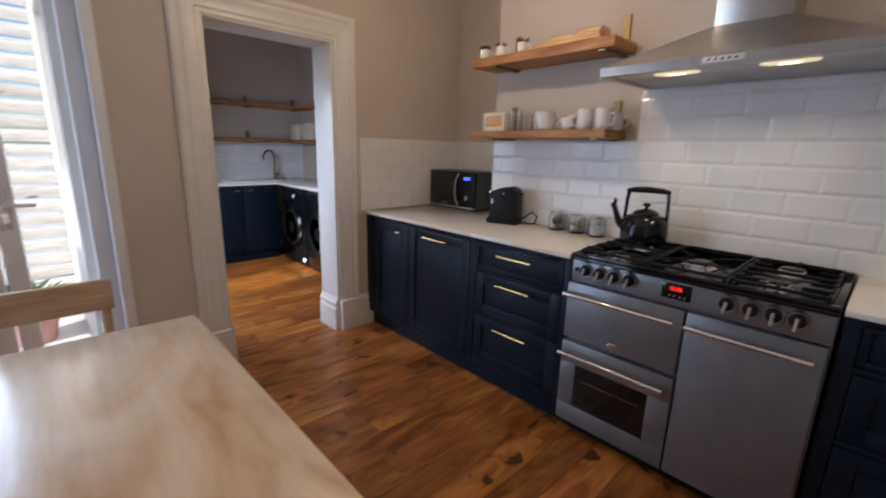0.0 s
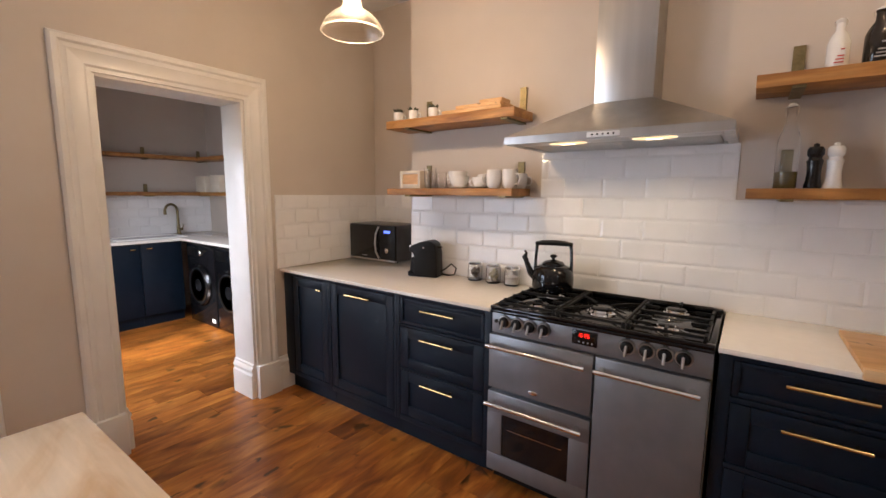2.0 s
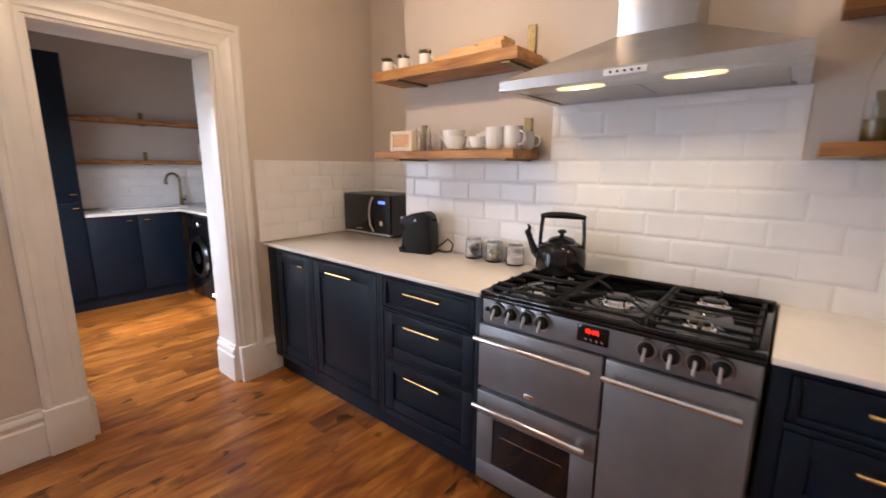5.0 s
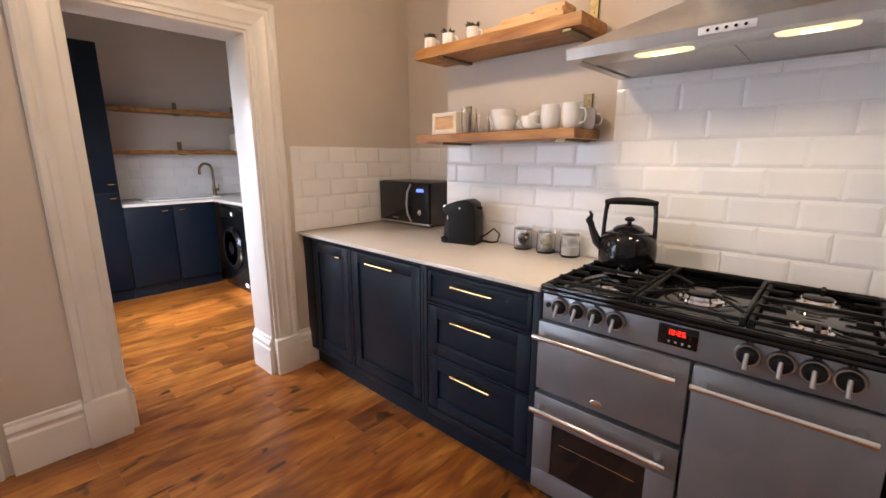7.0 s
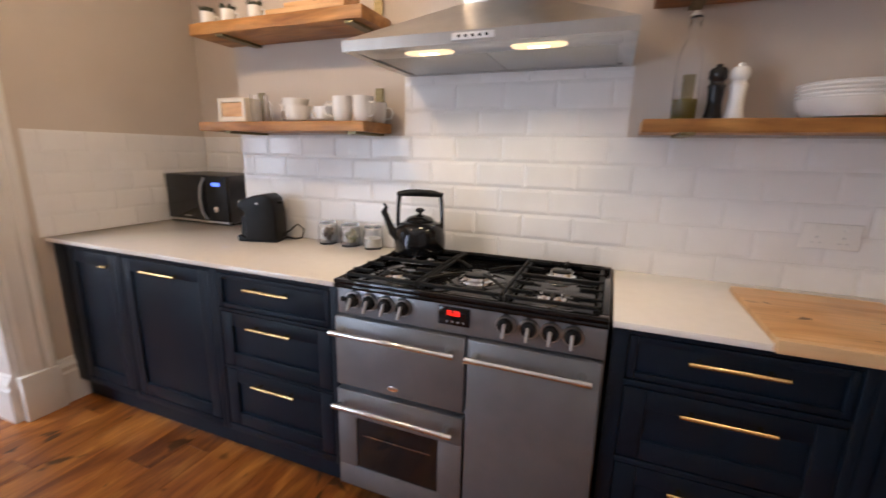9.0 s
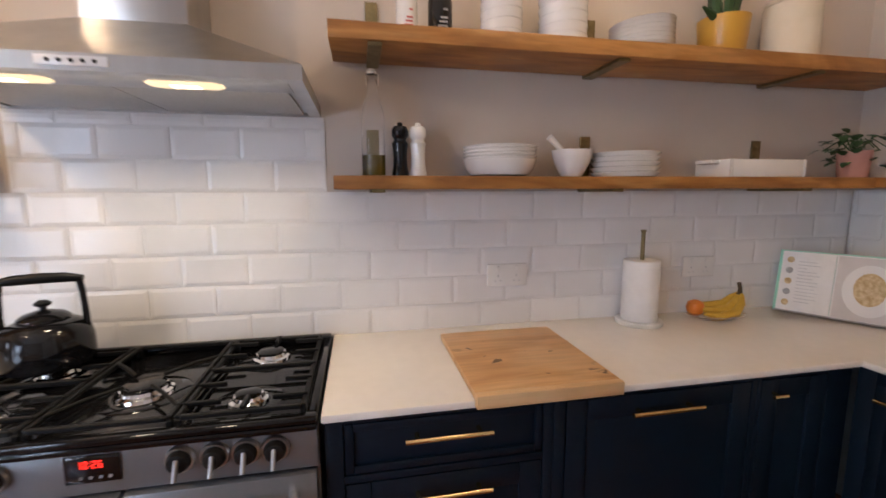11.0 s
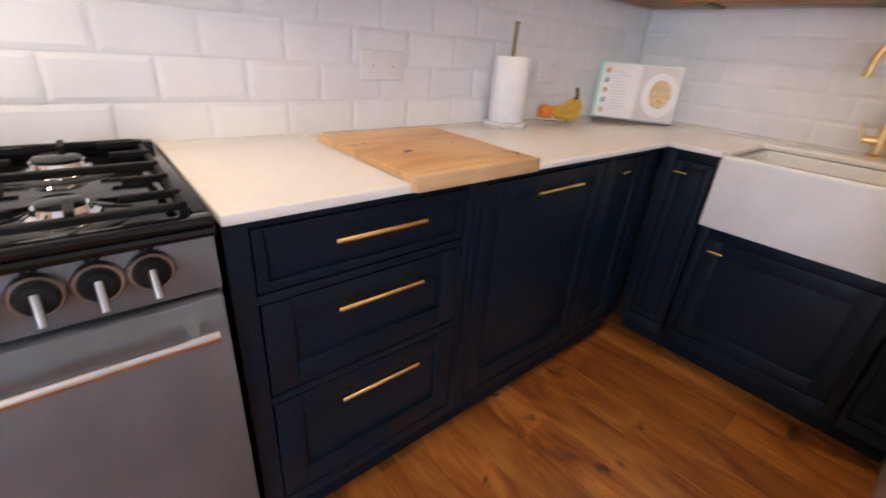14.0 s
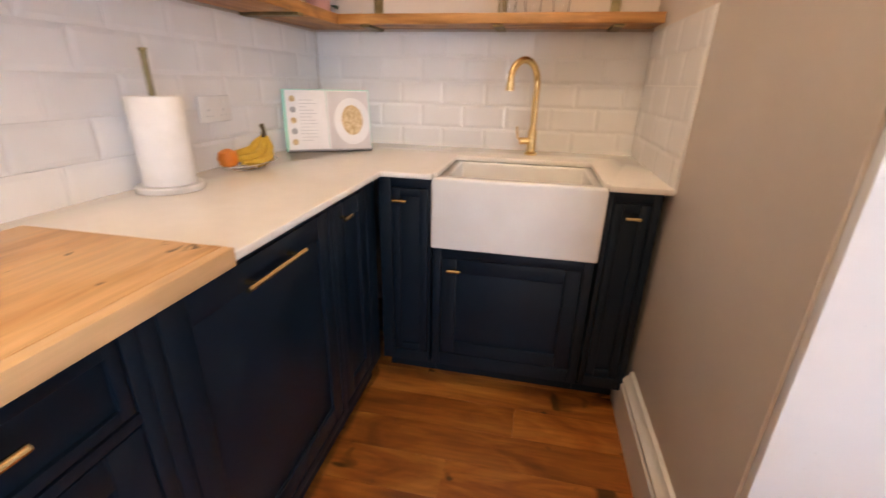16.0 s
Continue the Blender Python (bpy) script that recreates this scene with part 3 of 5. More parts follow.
def sink_unit(name, x0, x1, z1, front, label, knob):
    u = thing(name, ((x0 + x1) / 2, -4.5, 0), label, "cabinet", "navy base cabinets")
    part("body", boxes((x0 + 0.001, x1 - 0.001, YS + 0.003, FY - 0.03, 0.11, z1)), NAVY, u)
    a, b, c, d = front
    part("face_frame", boxes((x0 + 0.001, a - 0.002, FY - 0.03, FY, 0.11, z1), (b + 0.002, x1 - 0.001, FY - 0.03, FY, 0.11, z1), (a - 0.002, b + 0.002, FY - 0.03, FY, 0.11, c - 0.002), (a - 0.002, b + 0.002, FY - 0.03, FY, d + 0.002, z1), bevel=0.001), NAVY, u)
    part("kick_board", boxes((x0 - 0.0035, x1 + 0.0035, -4.318, -4.30, 0, 0.11)), NAVY, u)
    f = shaker("door", u, a + 0.001, b - 0.001, c + 0.001, d - 0.001, FY - 0.001, 1, 0.055 if b - a > 0.3 else 0.03)
    t_knob(f, (knob[0], FY + 0.026, knob[1]), (0, 1, 0), (1, 0, 0))
    return u


sink_unit("base_cabinet", SX1 + 0.004, -0.55, CTR - 0.0215, (-0.735, -0.60, 0.16, 0.84), "navy corner cabinet with a narrow door beside the sink", (-0.637, 0.796))
sink_unit("sink_cabinet", SX0 + 0.004, SX1 - 0.004, 0.626, (-1.295, -0.79, 0.17, 0.585), "navy cabinet with a wide door under the white sink", (-0.84, 0.545))
sink_unit("base_cabinet", XP + 0.025, SX0 - 0.004, CTR - 0.0215, (-1.475, -1.36, 0.16, 0.84), "navy cabinet with a narrow door beside the nook wall", (-1.42, 0.796))

# ---- butler sink and tap ----
sink = thing("butler_sink", (-1.04, -4.42, 0.62), "white glazed butler sink with an open front", "sink")
bm = bmesh.new()
rim, low, inside = [], [], []
for z, edge, rows in ((0.630, 0.0, low), (CTR - 0.0225, 0.0, rim), (CTR - 0.0225, 0.04, inside)):
    for x, y in ((SX0 + edge, SYB - 0.03 + edge), (SX1 - edge, SYB - 0.03 + edge), (SX1 - edge, SYF + (0.045 if edge == 0 else 0)), (SX0 + edge, SYF + (0.045 if edge == 0 else 0))):
        rows.append(bm.verts.new((x, y, z)))
bed = [bm.verts.new((v.co.x, v.co.y, 0.66)) for v in inside]
for a, b in ((low, rim), (rim, inside), (inside, bed)):
    for k in range(4):
        f = bm.faces.new((a[k], a[(k + 1) % 4], b[(k + 1) % 4], b[k]))
        if a is rim and k == 2:
            apron = f
bm.faces.new(low[::-1]), bm.faces.new(bed)
up = bmesh.ops.extrude_face_region(bm, geom=[apron])["geom"]
bmesh.ops.translate(bm, vec=(0, 0, 0.0145), verts=[v for v in up if isinstance(v, bmesh.types.BMVert)])
bmesh.ops.delete(bm, geom=[apron], context="FACES")
bmesh.ops.recalc_face_normals(bm, faces=bm.faces)
bmesh.ops.bevel(bm, geom=[e for e in bm.edges if e.calc_face_angle(0) > 0.6], offset=0.007, segments=3, profile=0.5, affect="EDGES")
part("basin", bm, CERAMIC, sink)
part("waste", turned(bmesh.new(), [(0.04, 0), (0.04, 0.004), (0.02, 0.005)], (-1.04, -4.41, 0.659)), CHROME, sink, "chrome waste")


def swan_tap(x, y, z, way, h, metal, group):
    """A tall mixer: base, body, side lever and a curved spout that ends along way."""
    t = thing("kitchen_tap", (x, y, z), "tall curved brushed brass mixer tap behind the sink", "tap", group)
    part("base", turned(bmesh.new(), [(0.027, 0), (0.027, 0.008), (0.02, 0.014), (0.019, 0.10), (0.0145, 0.112), (0.013, 0.13)], (x, y, z)), metal, t)
    w = Vector(way)
    pts = [Vector((x, y, z + 0.12)), Vector((x, y, z + h - 0.09))]
    for k in range(1, 13):
        a = math.pi * k / 12 * 0.93
        pts.append(Vector((x, y, z + h - 0.09)) + w * (0.085 - 0.085 * math.cos(a)) + Vector((0, 0, 0.085 * math.sin(a))))
    pts.append(pts[-1] + Vector((0, 0, -0.035)))
    part("spout", tube(bmesh.new(), pts, 0.0142), metal, t)
    part("nozzle", rod(bmesh.new(), pts[-1] + Vector((0, 0, 0.012)), pts[-1] + Vector((0, 0, -0.016)), 0.0160), metal, t)
    s = Vector((0.98, 0.2, 0)) if w.y > 0.5 else Vector((-w.y, w.x, 0))
    part("lever", tube(rod(bmesh.new(), Vector((x, y, z + 0.06)), Vector((x, y, z + 0.06)) + s * 0.055, 0.015), [Vector((x, y, z + 0.06)) + s * 0.05, Vector((x, y, z + 0.075)) + s * 0.064, Vector((x, y, z + 0.12)) + s * 0.070], 0.005), metal, t)
    return t


swan_tap(-1.075, -4.735, CTR, (0.62, 0.78, 0), 0.39, BRASS, "kitchen taps")

# ---- range cooker ----
CY0, CY1, CM = -1.710, -2.610, -2.200
cooker = thing("range_cooker", (-0.3, -2.16, 0), "silver and black dual fuel range cooker with five burners", "cooker")
part("body", boxes((-0.535, -0.012, CY1 + 0.002, CY0 - 0.002, 0.06, 0.868), (-0.50, -0.02, CY1 + 0.01, CY0 - 0.01, 0.0, 0.06)), SILVER, cooker)
part("plinth", boxes((-0.51, -0.501, CY1 + 0.006, CY0 - 0.006, 0.004, 0.062)), PLASTIC, cooker, "black plinth")
panel = part("control_panel", box(bmesh.new(), -0.558, -0.536, CY1 + 0.003, CY0 - 0.003, 0.770, 0.868, 0.003), SILVER, cooker)
for ky in (-1.782, -1.846, -1.910, -1.974, -2.320, -2.390, -2.454, -2.516):
    k = part("knob", turned(bmesh.new(), [(0.0245, 0), (0.0245, 0.012), (0.020, 0.022), (0.013, 0.024)], (-0.5625, ky, 0.830), 28, (-1, 0, 0)), PLASTIC, panel, "black and chrome control knob")
    part("ring", turned(bmesh.new(), [(0.030, 0), (0.0315, 0.005), (0.0285, 0.0115), (0.025, 0.0115)], (-0.558, ky, 0.830), 28, (-1, 0, 0)), STEEL, k, "bright metal ring")
    part("pointer", rod(bmesh.new(), (-0.583, ky, 0.840), (-0.604, ky, 0.803), 0.0058), STEEL, k, "steel pointer bar")
    part("mark", boxes((-0.5592, -0.5582, ky - 0.0085, ky - 0.001, 0.8585, 0.8650), (-0.5592, -0.5582, ky + 0.001, ky + 0.0085, 0.8585, 0.8650)), PLASTIC, panel)
part("ignition_button", turned(bmesh.new(), [(0.009, 0), (0.009, 0.006), (0.006, 0.008)], (-0.558, -1.737, 0.826), 16, (-1, 0, 0)), PLASTIC, panel)
disp = part("clock", box(bmesh.new(), -0.5625, -0.5582, -2.205, -2.100, 0.798, 0.860, 0.002), DARKGLASS, panel, "clock with red digits")


def digits(bm, x, y, z, h, text):
    """Seven segment figures that read towards -y on a face that looks to -x."""
    seg = {"0": "abcdef", "1": "bc", "2": "abged", "5": "afgcd", "6": "afgcde", "9": "abfgcd", "8": "abcdefg"}
    w = h * 0.5
    t = h * 0.12
    for ch in text:
        if ch == ":":
            for dz in (0.3, 0.7):
                box(bm, x - 0.0006, x, y - t, y, z + h * dz - t / 2, z + h * dz + t / 2)
            y -= t * 2.4
            continue
        bars = {"a": (0, w, h - t, h), "g": (0, w, h / 2 - t / 2, h / 2 + t / 2), "d": (0, w, 0, t), "f": (0, t, h / 2, h), "b": (w - t, w, h / 2, h), "e": (0, t, 0, h / 2), "c": (w - t, w, 0, h / 2)}
        for s in seg[ch]:
            u0, u1, v0, v1 = bars[s]
            box(bm, x - 0.0006, x, y - u1, y - u0, z + v0, z + v1)
        y -= w * 1.5
    return bm


part("digits", digits(bmesh.new(), -0.5630, -2.124, 0.832, 0.016, "10:26"), RED_LED, disp, "glowing red digits")
part("buttons", boxes(*[(-0.5640, -0.5626, -2.128 - k * 0.018 - 0.006, -2.128 - k * 0.018, 0.808, 0.814) for k in range(4)]), PRINT, disp)


def oven_door(y0, y1, z0, z1, window):
    bm = bmesh.new()
    x0, x1 = -0.572, -0.5375
    if window:
        a, b, c, d = -1.783, -2.110, 0.160, 0.373
        for r in ((x0, x1, y1, y0, z0, c), (x0, x1, y1, y0, d, z1), (x0, x1, a, y0, c, d), (x0, x1, y1, b, c, d)):
            box(bm, *r, bevel=0.002)
    else:
        box(bm, x0, x1, y1, y0, z0, z1, 0.006)
    o = part("oven_door", bm, SILVER, cooker)
    if window:
        part("oven_glass", boxes((x0 + 0.006, x0 + 0.012, b - 0.004, a + 0.004, c - 0.004, d + 0.004)), DARKGLASS, o, "dark oven window")
        part("oven_rack", boxes((x0 + 0.0045, x0 + 0.0055, b + 0.03, a - 0.03, 0.30, 0.303)), CHROME, o)
    hz = z1 - 0.050
    hb = rod(bmesh.new(), (-0.609, y0 - 0.006, hz), (-0.609, y1 + 0.026, hz), 0.0095)
    for e0, e1 in ((y0 - 0.004, y0 - 0.046), (y1 + 0.024, y1 + 0.066)):
        rod(hb, (-0.609, e0, hz), (-0.609, e1, hz), 0.0112)
    for hy in (y0 - 0.03, y1 + 0.052):
        rod(hb, (-0.609, hy, hz), (-0.5715, hy, hz), 0.010, 0.014)
    part("handle", hb, CHROME, o, "chrome bar handle")
    return o


oven_door(CY0 + 0.004, CM + 0.004, 0.497, 0.764, False)
oven_door(CY0 + 0.004, CM + 0.004, 0.072, 0.478, True)
oven_door(CM - 0.004, CY1 + 0.006, 0.072, 0.764, False)
badge = turned(bmesh.new(), [(0.022, 0), (0.022, 0.002), (0.018, 0.003)], (0, 0, 0), 24, (-1, 0, 0))
bmesh.ops.scale(badge, vec=(1, 1, 0.45), verts=badge.verts)
bmesh.ops.translate(badge, vec=(-0.572, -1.938, 0.527), verts=badge.verts)
part("badge", badge, CHROME, cooker)
hob = part("hob", box(bmesh.new(), -0.577, -0.012, CY1 + 0.001, CY0 - 0.001, 0.8695, 0.886, 0.005), BLACK, cooker, "black enamel hob")
for r in ((-0.577, -0.545, CY1 + 0.001, CY0 - 0.001, 0.8862, 0.902), (-0.05, -0.012, CY1 + 0.001, CY0 - 0.001, 0.8862, 0.910), (-0.5445, -0.0505, CY1 + 0.001, CY1 + 0.026, 0.8862, 0.902), (-0.5445, -0.0505, CY0 - 0.026, CY0 - 0.001, 0.8862, 0.902)):
    part("hob_rim", box(bmesh.new(), *r, bevel=0.005), BLACK, hob)
for bx, by, br in ((-0.34, -2.16, 0.058), (-0.44, -1.885, 0.038), (-0.44, -2.435, 0.038), (-0.16, -2.435, 0.046), (-0.18, -1.87, 0.042)):
    part("burner_ring", turned(bmesh.new(), [(br + 0.012, 0), (br + 0.008, 0.010), (br, 0.014), (br - 0.004, 0.022), (br - 0.012, 0.022)], (bx, by, 0.8862)), CHROME, hob, "metal burner ring")
    part("burner_cap", turned(bmesh.new(), [(br - 0.008, 0), (br - 0.007, 0.005), (br - 0.014, 0.009)], (bx, by, 0.9082)), BLACK, hob)
    part("burner_tray", turned(bmesh.new(), [(br + 0.05, 0), (br + 0.045, 0.003), (br + 0.01, 0.002)], (bx, by, 0.8862)), BLACK, hob)


def grate(y0, y1, wok):
    """A cast support: an outer frame with short fingers, or four arms that reach in over the large middle burner."""
    bm = bmesh.new()
    z, s = 0.922, 0.0055
    x0, x1, ym = -0.54, -0.06, (y0 + y1) / 2
    for y in (y0, y1):
        box(bm, x0, x1, y - s, y + s, z - 0.014, z - 0.002, 0.002, 1)
    for x in (x0, x1):
        box(bm, x - s, x + s, y1 + s, y0 - s, z - 0.014, z - 0.002, 0.002, 1)
    if wok:
        for sx in (-1, 1):
            for y, sy in ((y0, 1), (y1, -1)):
                out, near = Vector((-0.34 + sx * 0.15, y, z - 0.004)), Vector((-0.34 + sx * 0.034, ym + sy * 0.034, z))
                tube(bm, [out, out.lerp(near, 0.5) + Vector((0, 0, 0.004)), near], 0.0052, 8)
    else:
        for k in range(5):
            x = x0 + (x1 - x0) * (k + 0.5) / 5
            reach = (0.075, 0.062, 0.088, 0.062, 0.075)[k]
            for a, b in ((y0 - reach, y0 + s), (y1 - s, y1 + reach)):
                box(bm, x - 0.0042, x + 0.0042, a, b, z - 0.009, z + 0.004, 0.002, 1)
        box(bm, -0.305 - s, -0.305 + s, y1, y0, z - 0.0095, z + 0.0045, 0.002, 1)
        for a, b in ((x0, x0 + 0.06), (x1 - 0.06, x1)):
            box(bm, a, b, ym - s, ym + s, z - 0.010, z + 0.005, 0.002, 1)
    for x in (x0 + 0.004, x1 - 0.004):
        for y in (y0, y1):
            box(bm, x - 0.007, x + 0.007, y - 0.007, y + 0.007, 0.8855, z - 0.012, 0.002, 1)
    return bm


for y0, y1, wok in ((-1.745, -2.008, False), (-2.026, -2.295, True), (-2.313, -2.577, False)):
    part("pan_support", grate(y0, y1, wok), IRON, hob, "black cast iron pan support")

# ---- cooker hood ----
hood = thing("cooker_hood", (-0.22, -2.157, 1.65), "brushed steel chimney cooker hood with two lit lamps", "cooker hood")
HY0, HY1, HX = -1.712, -2.602, -0.485
bm = bmesh.new()
prof = [(HX, HY0, HY1, 1.648), (HX, HY0, HY1, 1.682), (-0.205, -2.03, -2.285, 1.845)]
rows = []
for x, a, b, z in prof:
    rows.append([bm.verts.new(p) for p in ((x, a, z), (x, b, z), (-0.003, b, z), (-0.003, a, z))])
for a, b in zip(rows, rows[1:]):
    for k in range(4):
        bm.faces.new((a[k], a[(k + 1) % 4], b[(k + 1) % 4], b[k]))
bm.faces.new(rows[-1])
inner = [bm.verts.new(p) for p in ((HX + 0.035, HY0 - 0.035, 1.648), (HX + 0.035, HY1 + 0.035, 1.648), (-0.03, HY1 + 0.035, 1.648), (-0.03, HY0 - 0.035, 1.648))]
deep = [bm.verts.new((v.co.x, v.co.y, 1.656)) for v in inner]
for k in range(4):
    bm.faces.new((rows[0][k], rows[0][(k + 1) % 4], inner[(k + 1) % 4], inner[k]))
    bm.faces.new((inner[k], inner[(k + 1) % 4], deep[(k + 1) % 4], deep[k]))
bm.faces.new(deep)
canopy = part("canopy", bm, STEEL, hood)
part("flue", boxes((-0.2, -0.003, -2.285, -2.03, 1.8455, 2.36), (-0.193, -0.003, -2.278, -2.037, 2.36, TOP - 0.004), bevel=0.002), STEEL, hood)
for f0, f1 in ((HY0 - 0.05, -2.156), (-2.158, HY1 + 0.05)):
    part("filter", box(bmesh.new(), HX + 0.145, -0.035, f1, f0, 1.6492, 1.6558, 0.0012), FILTER, hood, "fine steel mesh grease filter")
part("underside_panel", box(bmesh.new(), HX + 0.037, HX + 0.1435, HY1 + 0.037, HY0 - 0.037, 1.6492, 1.6558, 0.0008), STEEL, hood)
for ly in (-1.985, -2.335):
    outline = [(sx * (0.05 + w) , sy) for sx, sy, w in ((1, 0.030, 0.014), (1, 0.014, 0.032), (1, -0.014, 0.032), (1, -0.030, 0.014), (-1, -0.030, 0.014), (-1, -0.014, 0.032), (-1, 0.014, 0.032), (-1, 0.030, 0.014))]
    bm = bmesh.new()
    levels = [[bm.verts.new((HX + 0.09 + v * k, ly + u * k, z)) for u, v in outline] for k, z in ((1.0, 1.6488), (0.96, 1.6455), (0.80, 1.6440))]
    for a, b in zip(levels, levels[1:]):
        for k in range(8):
            bm.faces.new((a[k], a[(k + 1) % 8], b[(k + 1) % 8], b[k]))
    bm.faces.new(levels[-1]), bm.faces.new(levels[0][::-1])
    cover = part("lamp_cover", bm, WARM, hood, "frosted lamp cover, lit")
    part("bulb_glow", box(bmesh.new(), HX + 0.076, HX + 0.104, ly - 0.030, ly + 0.030, 1.6425, 1.6445, 0.0009), HOT, cover)
part("switch_panel", box(bmesh.new(), HX - 0.004, HX + 0.001, -2.225, -2.095, 1.656, 1.676, 0.0015), WHITE, hood, "pale switch strip")
for k in range(5):
    part("button", turned(bmesh.new(), [(0.004, 0), (0.004, 0.002), (0.003, 0.003)], (HX - 0.004, -2.118 - k * 0.021, 1.666), 12, (-1, 0, 0)), PLASTIC, hood)

# ---- shelves ----
def bracket(parent, y, z, wall="x", x=0.0):
    """A flat brass L bracket: a strap under the board and an upright on the wall above it."""
    bm = bmesh.new()
    if wall == "x":
        box(bm, -0.012 + x, -0.003 + x, y - 0.02, y + 0.02, z - 0.004, z + 0.194, 0.001, 1)
        box(bm, -0.235 + x, -0.003 + x, y - 0.02, y + 0.02, z - 0.0105, z - 0.0005, 0.001, 1)
        for dz in (0.105, 0.165):
            rod(bm, (-0.012 + x, y, z + dz), (-0.015 + x, y, z + dz), 0.006, seg=10)
    else:
        box(bm, y - 0.02, y + 0.02, x + 0.003, x + 0.012, z - 0.004, z + 0.194, 0.001, 1)
        box(bm, y - 0.02, y + 0.02, x + 0.003, x + 0.19, z - 0.0105, z - 0.0005, 0.001, 1)
    part("bracket", bm, AGED, parent, "aged brass bracket")


def worn_board(bm, x0, x1, y0, y1, z0, z1, seed):
    """A sawn plank whose edges wander a little."""
    r = random.Random(seed)
    v = bmesh.ops.create_cube(bm, size=1.0)["verts"]
    bmesh.ops.scale(bm, vec=(x1 - x0, y1 - y0, z1 - z0), verts=v)
    bmesh.ops.translate(bm, vec=((x0 + x1) / 2, (y0 + y1) / 2, (z0 + z1) / 2), verts=v)
    es = list({e for q in v for e in q.link_edges})
    long = [e for e in es if abs((e.verts[0].co - e.verts[1].co)[0 if x1 - x0 > y1 - y0 else 1]) > 0.05]
    bmesh.ops.subdivide_edges(bm, edges=long, cuts=14)
    bmesh.ops.bevel(bm, geom=[e for e in bm.edges if e.calc_face_angle(0) > 1.2], offset=0.003, segments=2, profile=0.5, affect="EDGES")
    for q in bm.verts:
        q.co += Vector(((r.random() - 0.5) * 0.0025, (r.random() - 0.5) * 0.0025, (r.random() - 0.5) * 0.002))
    return bm


def shelf(x0, x1, y0, y1, z0, z1, brackets, label, seed, wall="x", x=0.0):
    s = thing("wall_shelf", ((x0 + x1) / 2, (y0 + y1) / 2, z0), label, "shelf", "reclaimed timber shelves")
    part("board", worn_board(bmesh.new(), x0, x1, y0, y1, z0, z1, seed), SHELFWOOD, s)
    for b in brackets:
        bracket(s, b, z0, wall, x)
    return s


SU, SL = (1.823, 1.872), (1.411, 1.451)
shelf(-0.245, -0.013, -1.64, -0.74, *SU, (-0.905, -1.577), "thick reclaimed timber shelf with mugs and boards", 1)
shelf(-0.245, -0.013, -1.64, -0.74, *SL, (-0.905, -1.577), "reclaimed timber shelf with white cups", 2)
shelf(-0.245, -0.013, YS + 0.016, -2.647, *SU, (-2.775, -3.56, -4.33), "long thick reclaimed timber shelf with bottles and bowls", 3)
shelf(-0.225, -0.013, YS + 0.016, -2.647, *SL, (-2.775, -3.56, -4.33), "long reclaimed timber shelf with crockery", 4)
s = thing("wall_shelf", (-0.9, -4.75, SL[0]), "reclaimed timber shelf over the sink", "shelf", "reclaimed timber shelves")
part("board", worn_board(bmesh.new(), XP + 0.016, -0.227, YS + 0.014, -4.655, SL[0] + 0.001, SL[1] - 0.001, 5), wood("waxed_reclaimed_pine_across", (0.18, 0.066, 0.013), (0.37, 0.165, 0.036), (0.54, 0.28, 0.082), 0.45, 0, 9.0, 1.6, 0.08), s)
for bx in (-1.36, -0.90, -0.34):
    bracket(s, bx, SL[0] + 0.001, "y", YS + 0.01)

# ---- table, chair and pendant ----
table = thing("dining_table", (-2.37, -1.7, 0), "pale pine dining table with a waxed top", "table")
part("tabletop", box(bmesh.new(), -2.78, -1.937, -2.35, -1.05, 0.722, 0.75, 0.004), TABLEWOOD, table)
part("apron", boxes((-2.72, -1.99, -1.125, -1.105, 0.63, 0.7215), (-2.72, -1.99, -2.295, -2.275, 0.63, 0.7215), (-2.01, -1.99, -2.275, -1.125, 0.63, 0.7215), (-2.72, -2.70, -2.275, -1.125, 0.63, 0.7215)), CREAM, table)
for x in (-2.015, -2.695):
    for y in (-1.13, -2.27):
        part("leg", turned(bmesh.new(), [(0.022, 0), (0.03, 0.05), (0.024, 0.10), (0.034, 0.35), (0.03, 0.55), (0.036, 0.63), (0.036, 0.7215)], (x, y, 0), 20), CREAM, table)

chair = thing("dining_chair", (-2.34, -0.80, 0), "pale wooden dining chair tucked at the table end", "chair")
part("seat", box(bmesh.new(), -2.55, -2.13, -1.02, -0.64, 0.43, 0.458, 0.008), CHAIRWOOD, chair)
for x in (-2.53, -2.15):
    part("back_post", tube(bmesh.new(), [(x, -0.655, 0), (x, -0.64, 0.44), (x, -0.60, 0.80)], 0.017, 8), CHAIRWOOD, chair)
    part("leg", rod(bmesh.new(), (x, -0.99, 0), (x, -0.99, 0.431), 0.015, 0.019), CHAIRWOOD, chair)
for z0, z1 in ((0.69, 0.81), (0.52, 0.55)):
    part("back_rail", box(bmesh.new(), -2.56, -2.12, -0.628, -0.598, z0, z1, 0.006), CHAIRWOOD, chair)

